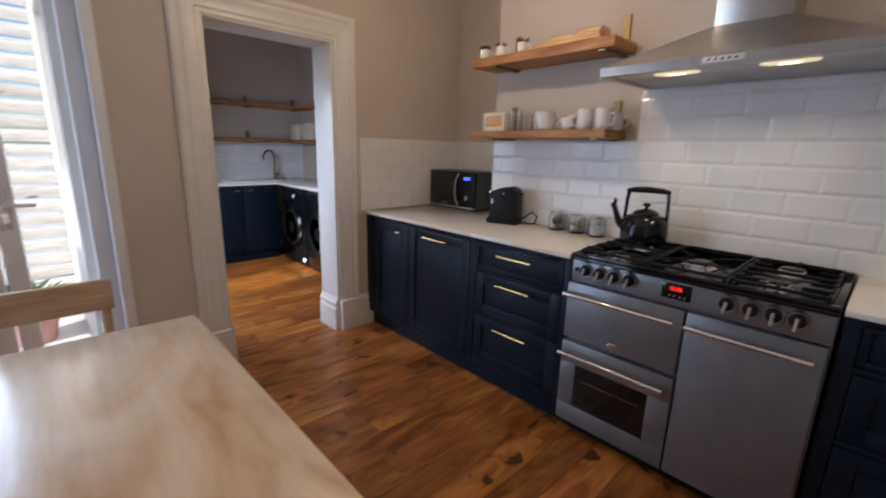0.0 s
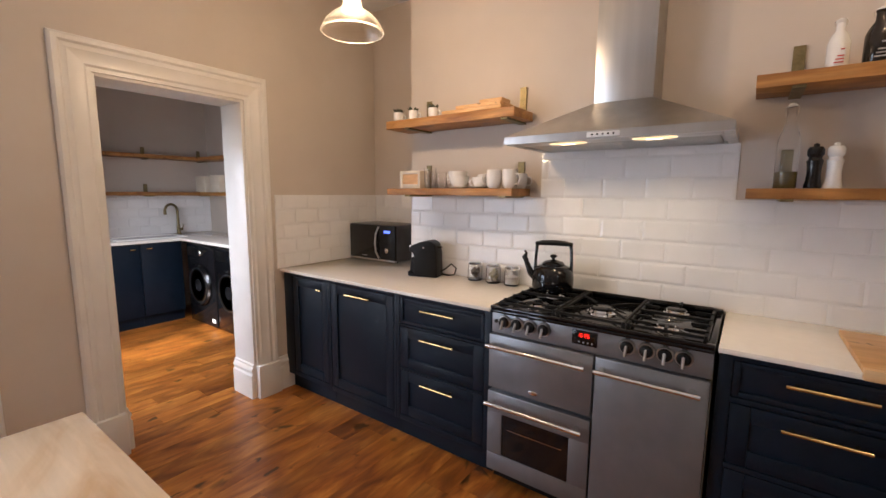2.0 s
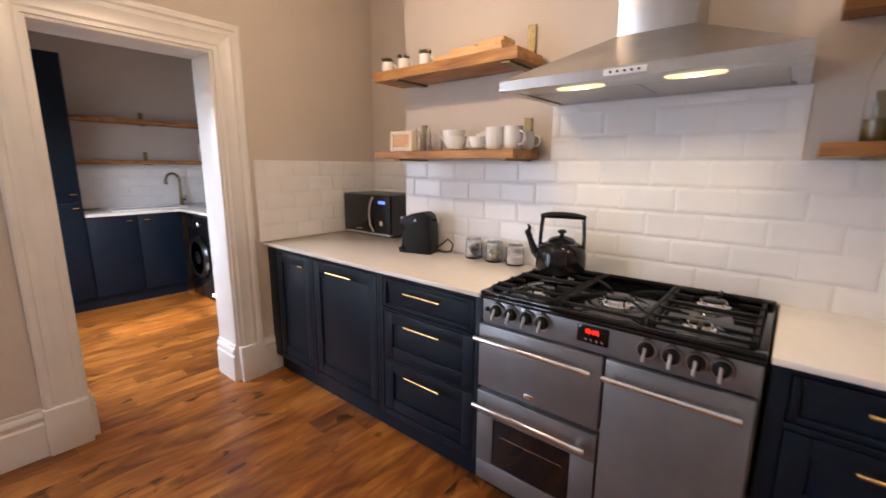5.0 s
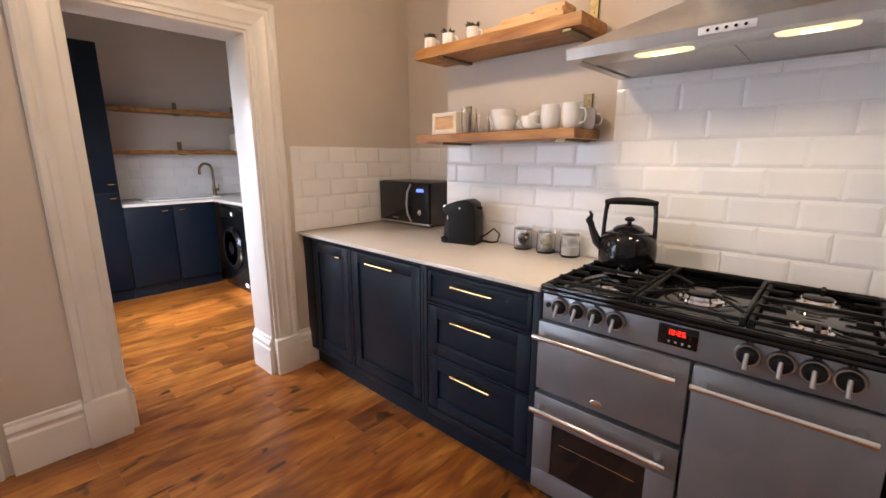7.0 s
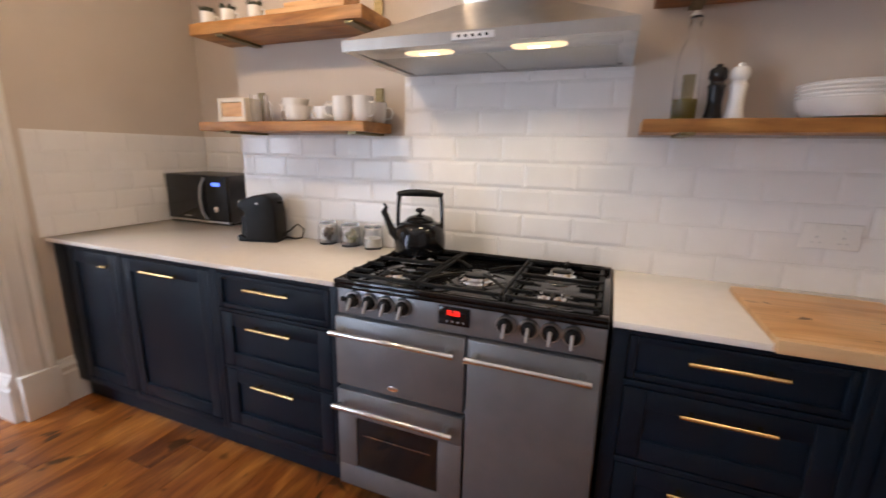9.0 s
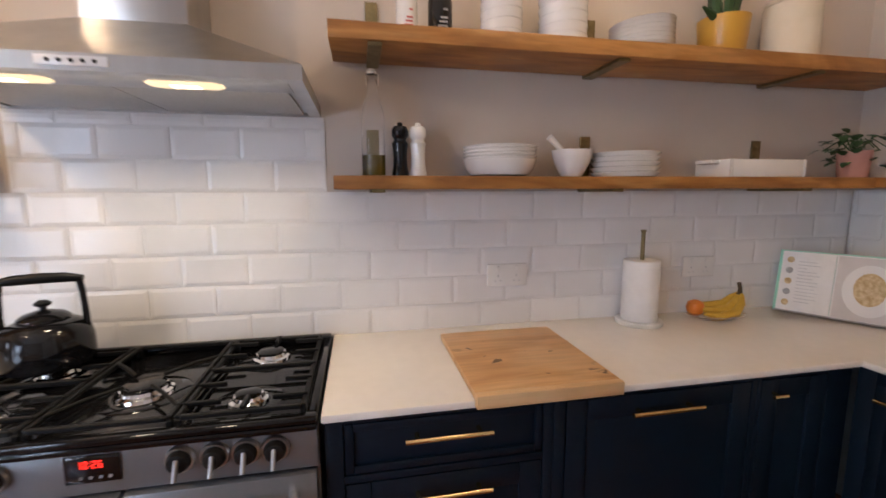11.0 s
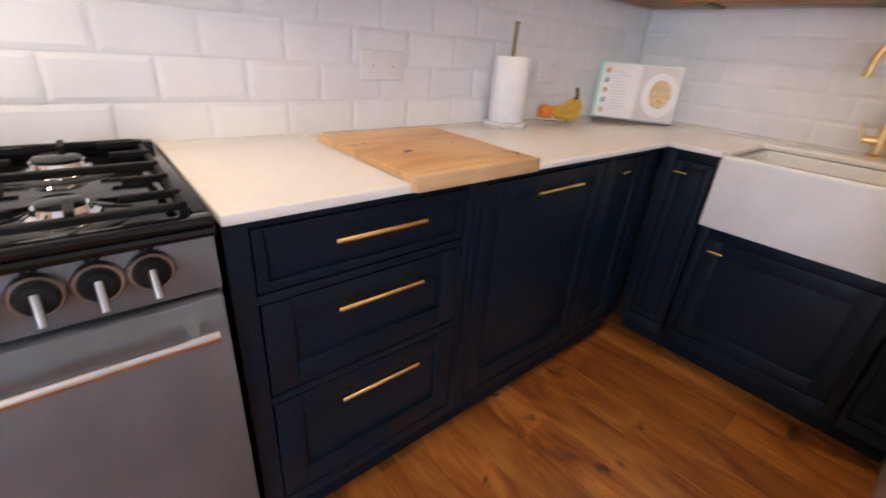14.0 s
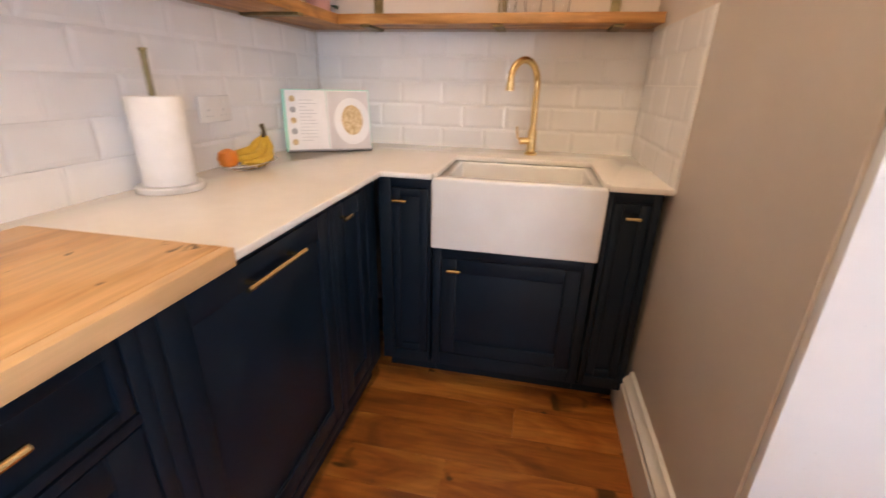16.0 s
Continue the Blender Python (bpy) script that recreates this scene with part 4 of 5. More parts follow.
PX, PY, PZ = -1.0, -1.27, 2.08
pend = thing("pendant_lamp", (PX, PY, PZ), "clear tinted glass dome pendant lamp, lit", "pendant lamp")
out = [(0.126, 0.0), (0.130, 0.004), (0.127, 0.012), (0.112, 0.042), (0.076, 0.074), (0.044, 0.092), (0.036, 0.12), (0.033, 0.17), (0.026, 0.190)]
inn = [(0.022, 0.186), (0.030, 0.166), (0.032, 0.12), (0.040, 0.090), (0.073, 0.070), (0.108, 0.038), (0.123, 0.012), (0.124, 0.004)]
bm = bmesh.new()
rings = [[bm.verts.new((PX + r * math.cos(6.28318 * j / 40), PY + r * math.sin(6.28318 * j / 40), PZ + z)) for j in range(40)] for r, z in out + inn]
for a, b in zip(rings, rings[1:] + rings[:1]):
    for j in range(40):
        bm.faces.new((a[j], a[(j + 1) % 40], b[(j + 1) % 40], b[j]))
part("shade", bm, SHADE_GLASS, pend, "tinted glass dome shade").visible_shadow = False
part("bulb", turned(bmesh.new(), [(0.006, 0), (0.020, 0.01), (0.029, 0.03), (0.026, 0.05), (0.014, 0.078), (0.014, 0.10)], (PX, PY, PZ + 0.085), 20), BULB, pend, "lit bulb").visible_shadow = False
part("socket", rod(bmesh.new(), (PX, PY, PZ + 0.165), (PX, PY, PZ + 0.235), 0.02), AGED, pend)
part("cable", rod(bmesh.new(), (PX, PY, PZ + 0.235), (PX, PY, TOP - 0.03), 0.0035, seg=8), PLASTIC, pend)
part("ceiling_rose", turned(bmesh.new(), [(0.05, 0), (0.055, 0.01), (0.055, 0.029)], (PX, PY, TOP - 0.03)), AGED, pend)

downlight = thing("ceiling_downlight", (-0.95, -3.45, TOP), "small round lit ceiling downlight over the sink nook", "ceiling light")
part("rim", turned(bmesh.new(), [(0.034, 0.0), (0.045, -0.004), (0.046, 0.006), (0.034, 0.006)], (-0.95, -3.45, TOP - 0.007), 28), WHITE, downlight)
part("lens", turned(bmesh.new(), [(0.033, 0), (0.033, 0.004), (0.02, 0.004)], (-0.95, -3.45, TOP - 0.006), 28), BULB, downlight, "lit lens")

# ---- utility room ----
UF, UC = 2.37, 0.915
def plain_unit(name, x0, x1, z1, knob_x, label):
    u = thing(name, ((x0 + x1) / 2, UF + 0.3, 0), label, "cabinet", "utility cabinets")
    part("body", boxes((x0 + 0.001, x1 - 0.001, UF + 0.022, YU - 0.003, 0.10, z1)), NAVY, u)
    part("kick_board", boxes((x0 + 0.001, x1 - 0.001, UF + 0.05, UF + 0.07, 0, 0.10)), NAVY, u)
    zs = ((0.12, z1 - 0.01),) if z1 < 1 else ((0.12, 1.02), (1.04, z1 - 0.01))
    for a, b in zs:
        d = part("door", boxes((x0 + 0.004, x1 - 0.004, UF, UF + 0.02, a, b), bevel=0.002), NAVY, u)
        t_knob(d, (knob_x, UF - 0.026, min(b - 0.045, 1.1)), (0, -1, 0), (1, 0, 0))
    return u


plain_unit("base_cabinet", -1.02, -0.62, UC - 0.031, -0.694, "navy cabinet of the utility room with a small knob")
plain_unit("base_cabinet", -0.62, -0.225, UC - 0.031, -0.545, "navy cabinet under the utility sink")
plain_unit("tall_cabinet", -1.65, -1.02, 2.30, -1.08, "tall navy cabinet in the utility room")
single("worktop", slab([(-1.018, UF - 0.025), (-0.24, UF - 0.025), (-0.24, 0.60), (XA - 0.002, 0.60), (XA - 0.002, YU - 0.002), (-1.018, YU - 0.002)], UC - 0.03, UC), QUARTZ, "pale quartz corner worktop over the washing machines", "worktop")
us = thing("utility_sink", (-0.46, 2.64, UC), "white inset sink of the utility room", "sink")
part("rim", boxes((-0.80, -0.13, 2.43, 2.455, UC + 0.0005, UC + 0.014), (-0.80, -0.13, 2.79, 2.84, UC + 0.0005, UC + 0.014), (-0.80, -0.75, 2.455, 2.79, UC + 0.0005, UC + 0.014), (-0.16, -0.13, 2.455, 2.79, UC + 0.0005, UC + 0.014), bevel=0.004), CERAMIC, us)
part("bowl", boxes((-0.75, -0.16, 2.455, 2.79, UC + 0.0005, UC + 0.004)), CERAMIC, us)
swan_tap(-0.045, 2.86, UC, (-0.93, -0.37, 0), 0.36, AGED, "kitchen taps")


def washer(y0, y1, label):
    """A black front loader that looks to -x."""
    w = thing("washing_machine", (0.08, (y0 + y1) / 2, 0), label, "washing machine", "washing machines")
    x, ym = -0.215, (y0 + y1) / 2
    part("body", box(bmesh.new(), x, 0.37, y0 + 0.004, y1 - 0.004, 0.012, 0.868, 0.012), BLACK, w)
    part("door_ring", turned(bmesh.new(), [(0.215, 0), (0.222, 0.016), (0.205, 0.034), (0.180, 0.036), (0.158, 0.012)], (x, ym, 0.44), 40, (-1, 0, 0)), DARKMETAL, w, "dark metal door ring")
    part("door_bead", turned(bmesh.new(), [(0.183, 0), (0.183, 0.005), (0.172, 0.006), (0.172, 0)], (x - 0.034, ym, 0.44), 40, (-1, 0, 0)), STEEL, w, "thin bright ring")
    part("door_glass", turned(bmesh.new(), [(0.158, 0), (0.15, 0.016), (0.10, 0.03), (0.03, 0.036)], (x - 0.001, ym, 0.44), 40, (-1, 0, 0)), DARKGLASS, w, "dark round door glass")
    part("dial", turned(bmesh.new(), [(0.03, 0), (0.032, 0.016), (0.026, 0.024)], (x, ym - 0.02, 0.78), 24, (-1, 0, 0)), CHROME, w)
    part("detergent_drawer", box(bmesh.new(), x - 0.006, x + 0.002, ym + 0.09, y1 - 0.03, 0.735, 0.83, 0.003), PLASTIC, w)
    part("display", boxes((x - 0.004, x + 0.001, y0 + 0.05, ym - 0.08, 0.755, 0.805)), DARKGLASS, w)
    part("label", boxes((x - 0.0015, x - 0.0005, y0 + 0.04, y0 + 0.11, 0.06, 0.10)), PAPER, w, "white sticker")


washer(1.69, 2.29, "black front loading washing machine under the worktop")
washer(1.07, 1.67, "black front loading tumble dryer under the worktop")
for z0, z1 in ((1.785, 1.825), (1.372, 1.412)):
    s = thing("utility_shelf", (-0.4, YU - 0.12, z0), "reclaimed timber shelf on the utility wall", "shelf", "utility shelves")
    part("board", worn_board(bmesh.new(), -1.015, 0.17, YU - 0.235, YU - 0.004, z0, z1, 7), SHELFWOOD, s)
    for bx in (-0.32, 0.279):
        bm = boxes((bx - 0.02, bx + 0.02, YU - 0.012, YU - 0.003, z0 - 0.003, z0 + 0.13), (bx - 0.02, bx + 0.02, YU - 0.2, YU - 0.003, z0 - 0.010, z0 - 0.0005), bevel=0.001)
        part("bracket", bm, AGED, s, "aged brass bracket")
    s = thing("utility_shelf", (0.28, 1.8, z0), "reclaimed timber shelf on the utility side wall", "shelf", "utility shelves")
    part("board", worn_board(bmesh.new(), 0.172, XA - 0.004, 0.7, YU - 0.004, z0, z1, 8), SHELFWOOD, s)
    for by in (2.45, 1.6):
        part("bracket", boxes((XA - 0.012, XA - 0.003, by - 0.02, by + 0.02, z0 - 0.003, z0 + 0.13), bevel=0.001), AGED, s, "aged brass bracket")
single("cardboard_carton", box(bmesh.new(), 0.17, 0.36, 2.60, 2.83, 1.4125, 1.60, 0.006), CREAM, "pale printed carton on the utility shelf", "box")
single("cardboard_carton", box(bmesh.new(), 0.19, 0.36, 2.30, 2.52, 1.4125, 1.61, 0.006), CREAM, "pale carton on the utility side shelf", "box")

# ---- things on the left worktop ----
mw = thing("microwave", (0.22, -0.285, CT), "black microwave oven with a blue clock in the alcove", "microwave")
MX, M0, M1, MZ0, MZ1 = 0.06, -0.53, -0.035, CT + 0.012, 1.178
part("case", box(bmesh.new(), MX + 0.022, 0.375, M0, M1, MZ0, MZ1, 0.006), surface("grey_metal_case", (0.10, 0.10, 0.105), (0.13, 0.13, 0.135), 0.4, 0.6), mw)
door = part("door", box(bmesh.new(), MX, MX + 0.0215, M0 + 0.165, M1 - 0.002, MZ0 + 0.012, MZ1 - 0.003, 0.004), DARKGLASS, mw, "dark glass door")
part("door_handle", tube(bmesh.new(), [(MX - 0.002, M0 + 0.168, MZ0 + 0.02), (MX - 0.018, M0 + 0.185, MZ0 + 0.07), (MX - 0.022, M0 + 0.19, MZ0 + 0.14), (MX - 0.018, M0 + 0.185, MZ0 + 0.21), (MX - 0.002, M0 + 0.168, MZ1 - 0.015)], 0.007), STEEL, door)
panel = part("control_panel", box(bmesh.new(), MX, MX + 0.0215, M0 + 0.002, M0 + 0.163, MZ0 + 0.012, MZ1 - 0.003, 0.004), PLASTIC, mw)
part("clock", boxes((MX - 0.0012, MX - 0.0002, M0 + 0.05, M0 + 0.115, MZ1 - 0.062, MZ1 - 0.042)), BLUE_LED, panel, "glowing blue clock")
part("dial", turned(bmesh.new(), [(0.017, 0), (0.018, 0.012), (0.014, 0.015)], (MX, M0 + 0.08, MZ0 + 0.085), 24, (-1, 0, 0)), CHROME, panel)
part("trim_strip", box(bmesh.new(), MX - 0.001, MX + 0.021, M0 + 0.002, M1 - 0.002, MZ0, MZ0 + 0.0115, 0.002), STEEL, mw)
part("badge", boxes((MX - 0.0012, MX - 0.0002, M1 - 0.20, M1 - 0.14, MZ0 + 0.03, MZ0 + 0.036)), PRINT, door)
for fy in (M0 + 0.04, M1 - 0.04):
    part("foot", rod(bmesh.new(), (0.12, fy, CT), (0.12, fy, CT + 0.0125), 0.012), PLASTIC, mw)

coffee = thing("coffee_machine", (-0.135, -0.975, CT), "compact black pod coffee machine with a loop of cable", "coffee machine")
turn = Matrix.Translation((-0.135, -0.975, 0)) @ Matrix.Rotation(radians(-74), 4, "Z")


def turned_box(rows, bevel, m=turn):
    bm = bmesh.new()
    for r in rows:
        box(bm, *r, bevel=bevel, seg=4)
    bmesh.ops.transform(bm, matrix=m, verts=bm.verts)
    return bm


def wedge(profile, half, bevel):
    """A side view, (along, up), drawn out to both sides and rounded."""
    bm = bmesh.new()
    extrude_path(bm, profile, (0, -half, CT), (0, half, CT), (1, 0, 0))
    bmesh.ops.recalc_face_normals(bm, faces=bm.faces)
    bmesh.ops.bevel(bm, geom=list(bm.edges), offset=bevel, segments=3, profile=0.5, affect="EDGES")
    bmesh.ops.transform(bm, matrix=turn, verts=bm.verts)
    return bm


part("body", wedge([(-0.062, 0.010), (0.100, 0.010), (0.096, 0.150), (0.084, 0.215), (0.050, 0.236), (-0.010, 0.228), (-0.070, 0.206), (-0.092, 0.190), (-0.092, 0.160), (-0.062, 0.152)], 0.060, 0.010), PLASTIC, coffee)
part("base", wedge([(-0.098, 0.001), (0.098, 0.001), (0.098, 0.012), (-0.060, 0.016), (-0.092, 0.034), (-0.104, 0.030)], 0.058, 0.003), PLASTIC, coffee)
part("cup_tray", wedge([(-0.092, 0.036), (-0.060, 0.020), (-0.0605, 0.128), (-0.082, 0.122)], 0.046, 0.005), PLASTIC, coffee)
part("spout", rod(bmesh.new(), turn @ Vector((-0.076, 0, CT + 0.140)), turn @ Vector((-0.076, 0, CT + 0.164)), 0.014), DARKGLASS, coffee)
part("lever", turned_box([(-0.112, -0.085, -0.014, 0.014, CT + 0.182, CT + 0.200)], 0.005), CHROME, coffee, "chrome lever")
part("button", turned_box([(0.004, 0.014, -0.0615, -0.0595, CT + 0.186, CT + 0.196)], 0.0008), CHROME, coffee)
part("tank_peg", turned_box([(0.080, 0.112, -0.010, 0.010, CT + 0.186, CT + 0.200)], 0.004), PLASTIC, coffee)
part("cable", tube(bmesh.new(), [(-0.10, -1.065, CT + 0.03), (-0.08, -1.095, CT + 0.05), (-0.07, -1.135, CT + 0.085), (-0.065, -1.17, CT + 0.06), (-0.07, -1.16, CT + 0.018), (-0.065, -1.11, CT + 0.006), (-0.06, -1.02, CT + 0.012)], 0.0045, 8), PLASTIC, coffee)


def clip_jar(x, y, fill, fill_label, level):
    j = thing("storage_jar", (x, y, CT), "small clip top glass jar with " + fill_label, "jar", "storage jars")
    part("glass", turned(bmesh.new(), [(0.040, 0), (0.045, 0.006), (0.045, 0.085), (0.040, 0.095), (0.038, 0.095), (0.042, 0.084), (0.042, 0.010), (0.037, 0.006)], (x, y, CT), 28), GLASS, j)
    part("lid", turned(bmesh.new(), [(0.043, 0), (0.044, 0.006), (0.036, 0.016), (0.030, 0.018)], (x, y, CT + 0.0965), 28), GLASS, j)
    bm = bmesh.new()
    tube(bm, [(x + 0.0455 * math.cos(a), y + 0.0455 * math.sin(a), CT + 0.096) for a in (6.28318 * k / 24 for k in range(25))], 0.0016, 6)
    tube(bm, [(x - 0.0455, y, CT + 0.096), (x - 0.052, y, CT + 0.075), (x - 0.048, y, CT + 0.055)], 0.0016, 6)
    part("wire_clip", bm, CHROME, j)
    r = random.Random(int(-y * 100))
    bm = bmesh.new()
    if level < 0.045:
        turned(bm, [(0.040, 0), (0.0405, level), (0.01, level + 0.004)], (x, y, CT + 0.0105), 24)
    else:
        for k in range(16):
            a, d = r.uniform(0, 6.28), r.uniform(0, 0.026)
            bmesh.ops.create_icosphere(bm, subdivisions=2, radius=r.uniform(0.011, 0.0145), matrix=Matrix.Translation((x + d * math.cos(a), y + d * math.sin(a), CT + 0.024 + r.uniform(0, level - 0.02))))
    part("filling", bm, fill, j, fill_label)


clip_jar(-0.055, -1.305, surface("dark_pods", (0.03, 0.015, 0.01), (0.42, 0.36, 0.30), 0.5, scale=40), "dark and pale pods", 0.07)
clip_jar(-0.055, -1.435, surface("tea_bags", (0.30, 0.30, 0.12), (0.72, 0.68, 0.58), 0.7, scale=45), "pale green tea bags", 0.065)
clip_jar(-0.055, -1.560, PAPER, "white sugar", 0.04)

kettle = thing("stove_kettle", (-0.19, -1.862, 0.931), "black enamel stove kettle on the hob", "kettle")
KX, KY, KZ = -0.19, -1.862, 0.931
part("body", turned(bmesh.new(), [(0.094, 0), (0.103, 0.006), (0.105, 0.03), (0.104, 0.075), (0.098, 0.100), (0.082, 0.119), (0.058, 0.130)], (KX, KY, KZ), 48), BLACK, kettle)
part("lid", turned(bmesh.new(), [(0.058, 0), (0.058, 0.005), (0.045, 0.016), (0.018, 0.024), (0.008, 0.026)], (KX, KY, KZ + 0.130), 40), BLACK, kettle)
part("lid_knob", turned(bmesh.new(), [(0.008, 0), (0.008, 0.008), (0.018, 0.014), (0.019, 0.020), (0.010, 0.027)], (KX, KY, KZ + 0.155), 24), PLASTIC, kettle)
w = Vector((-0.25, 0.97, 0)).normalized()
c = Vector((KX, KY, KZ))
part("spout", tube(bmesh.new(), [c + w * 0.085 + Vector((0, 0, 0.055)), c + w * 0.115 + Vector((0, 0, 0.08)), c + w * 0.128 + Vector((0, 0, 0.11)), c + w * 0.142 + Vector((0, 0, 0.145))], [0.024, 0.019, 0.015, 0.012], 14), BLACK, kettle)
part("whistle", tube(bmesh.new(), [c + w * 0.138 + Vector((0, 0, 0.140)), c + w * 0.150 + Vector((0, 0, 0.162)), c + w * 0.140 + Vector((0, 0, 0.182)), c + w * 0.150 + Vector((0, 0, 0.196))], [0.014, 0.014, 0.007, 0.005], 12), PLASTIC, kettle)
pts = [c + w * s * 0.098 + Vector((0, 0, h)) for s, h in ((0.93, 0.088), (0.93, 0.14), (0.90, 0.20), (0.85, 0.236))]
part("handle_arm", tube(bmesh.new(), pts, [0.009, 0.008, 0.008, 0.009], 10), BLACK, kettle)
part("handle_arm", tube(bmesh.new(), [Vector((2 * c.x - p.x, 2 * c.y - p.y, p.z)) for p in pts], [0.009, 0.008, 0.008, 0.009], 10), BLACK, kettle)
part("grip", tube(bmesh.new(), [c + w * s + Vector((0, 0, h)) for s, h in ((0.094, 0.236), (0.055, 0.241), (0.0, 0.243), (-0.055, 0.241), (-0.094, 0.236))], [0.009, 0.014, 0.015, 0.014, 0.009], 14), PLASTIC, kettle)

# ---- crockery on the shelves ----
def pot(name, x, y, z, profile, material, label, category, group="", seg=32):
    return single(name, turned(bmesh.new(), profile, (x, y, z), seg), material, label, category, group)


def mug(x, y, z, r, h, way, lid, label, name="mug", group="mugs"):
    m = thing(name, (x, y, z), label, "mug", group)
    shape = [(0.50, 0), (0.60, 0.08), (0.84, 0.36), (0.96, 0.70), (1.0, 1.0)] if name == "cup" else [(0.66, 0), (0.80, 0.06), (0.93, 0.25), (0.99, 0.55), (0.97, 1.0)]
    wall = [(r * a, h * b) for a, b in shape]
    part("cup", turned(bmesh.new(), wall + [(a - 0.0035, max(b, 0.008)) for a, b in wall[::-1]], (x, y, z), 28), CERAMIC, m)
    w = Vector((math.cos(way), math.sin(way), 0))
    o = Vector((x, y, z))
    part("handle", tube(bmesh.new(), [o + w * (r - 0.002) + Vector((0, 0, h * 0.78)), o + w * (r + h * 0.22) + Vector((0, 0, h * 0.74)), o + w * (r + h * 0.30) + Vector((0, 0, h * 0.5)), o + w * (r + h * 0.2) + Vector((0, 0, h * 0.26)), o + w * (r - 0.003) + Vector((0, 0, h * 0.22))], 0.0045, 10), CERAMIC, m)
    if lid:
        bm = bmesh.new()
        rr = random.Random(int(-y * 1000))
        for k in range(46):
            a, d = rr.uniform(0, 6.28), rr.uniform(0, r * 0.8)
            leaf_blade(bm, (x + d * math.cos(a), y + d * math.sin(a), z + h - 0.008), (math.cos(a) * 0.5, math.sin(a) * 0.5, 1), rr.uniform(0.024, 0.042), 0.013, 0.2)
        part("succulent", bm, lid, m, "tiny dark succulent")


DARKLEAF = surface("dark_succulent", (0.03, 0.038, 0.022), (0.11, 0.115, 0.075), 0.6, scale=60)
for y, way in ((-0.79, -1.0), (-0.915, -1.2), (-1.07, -1.4)):
    mug(-0.185, y, SU[1], 0.031, 0.058, way, DARKLEAF, "white enamel mug planted with a dark succulent", "mug_planter", "mug planters")
stack = thing("serving_boards", (-0.13, -1.42, SU[1]), "pale wooden serving boards lying on the shelf", "serving board")
part("board", box(bmesh.new(), -0.238, -0.06, -1.56, -1.17, SU[1] + 0.0005, SU[1] + 0.022, 0.006), BOARDWOOD, stack)
part("board", box(bmesh.new(), -0.228, -0.065, -1.55, -1.26, SU[1] + 0.0225, SU[1] + 0.043, 0.006), BOARDWOOD, stack)
part("board", box(bmesh.new(), -0.20, -0.10, -1.545, -1.40, SU[1] + 0.0435, SU[1] + 0.066, 0.006), BOARDWOOD, stack)
radio = thing("shelf_radio", (-0.13, -0.88, SL[1]), "small cream framed wooden box with a brown face", "radio")
part("case", boxes((-0.18, -0.08, -0.965, -0.945, SL[1] + 0.0005, SL[1] + 0.112), (-0.18, -0.08, -0.815, -0.795, SL[1] + 0.0005, SL[1] + 0.112), (-0.18, -0.08, -0.945, -0.815, SL[1] + 0.0005, SL[1] + 0.028), (-0.18, -0.08, -0.945, -0.815, SL[1] + 0.092, SL[1] + 0.112), bevel=0.003), CREAM, radio)
part("face", boxes((-0.172, -0.09, -0.946, -0.814, SL[1] + 0.027, SL[1] + 0.093)), BOARDWOOD, radio)
for gx, gy, h, r in ((-0.14, -1.015, 0.125, 0.038), (-0.12, -1.09, 0.095, 0.033), (-0.07, -1.13, 0.10, 0.033)):
    pot("glass_tumbler", gx, gy, SL[1], [(r * 0.85, 0), (r, h * 0.5), (r, h), (r - 0.002, h), (r - 0.0025, h * 0.5), (r * 0.8, 0.006)], GLASS, "clear glass tumbler on the shelf", "glass", "tumblers")
for sy in (-1.235, -1.375):
    pot("saucer", -0.14, sy, SL[1], [(0.035, 0), (0.068, 0.010), (0.070, 0.012), (0.034, 0.004)], CERAMIC, "white china saucer under a cup", "saucer", "saucers")
mug(-0.14, -1.235, SL[1] + 0.006, 0.060, 0.066, 1.2, None, "wide white china cup on a saucer", "cup", "cups")
mug(-0.145, -1.228, SL[1] + 0.040, 0.058, 0.062, 1.6, None, "white china cup stacked on another", "cup", "cups")
mug(-0.14, -1.375, SL[1] + 0.006, 0.044, 0.060, 1.7, None, "white china cup on a saucer", "cup", "cups")
mug(-0.15, -1.478, SL[1], 0.043, 0.105, 2.4, None, "tall white china mug")
mug(-0.15, -1.580, SL[1], 0.044, 0.105, -1.9, None, "tall white china mug with its handle out")
mug(-0.07, -1.60, SL[1], 0.042, 0.085, -1.2, None, "white china mug at the shelf end")
mug(-0.06, -1.36, SL[1], 0.042, 0.085, 2.8, None, "white china mug behind the cups")

bowl_rings = lambda r, h, n: [(r * 0.55, 0)] + [(r * (0.80 + 0.20 * k / n), h * (0.15 + 0.85 * k / n) - 0.002) for k in range(n + 1)] + [(r - 0.006, h - 0.002), (r * 0.7, h * 0.3)]


def ribbed_stack(name, x, y, z, r, h, n, label, category, group, lean=0, foot=0.80):
    """Stacked dishes: each one a part with its own rim."""
    s = thing(name, (x, y, z), label, category, group)
    step = h / n
    for k in range(n):
        b = z + 0.0005 + k * step
        bm = turned(bmesh.new(), [(r * foot, 0), (r * (0.4 + 0.6 * foot), step * 0.10), (r * (0.15 + 0.85 * max(foot, 0.9)), step * 0.45), (r, step * 0.86), (r - 0.002, step * 0.95), (r - 0.007, step * 0.92), (r * 0.8, step * 0.5)], (0, 0, 0), 36)
        tilt = Matrix.Translation((x, y, b)) @ Matrix.Rotation(radians(lean * k / max(n - 1, 1)), 4, "X")
        bmesh.ops.transform(bm, matrix=tilt, verts=bm.verts)
        part("dish", bm, CERAMIC, s)
    return s


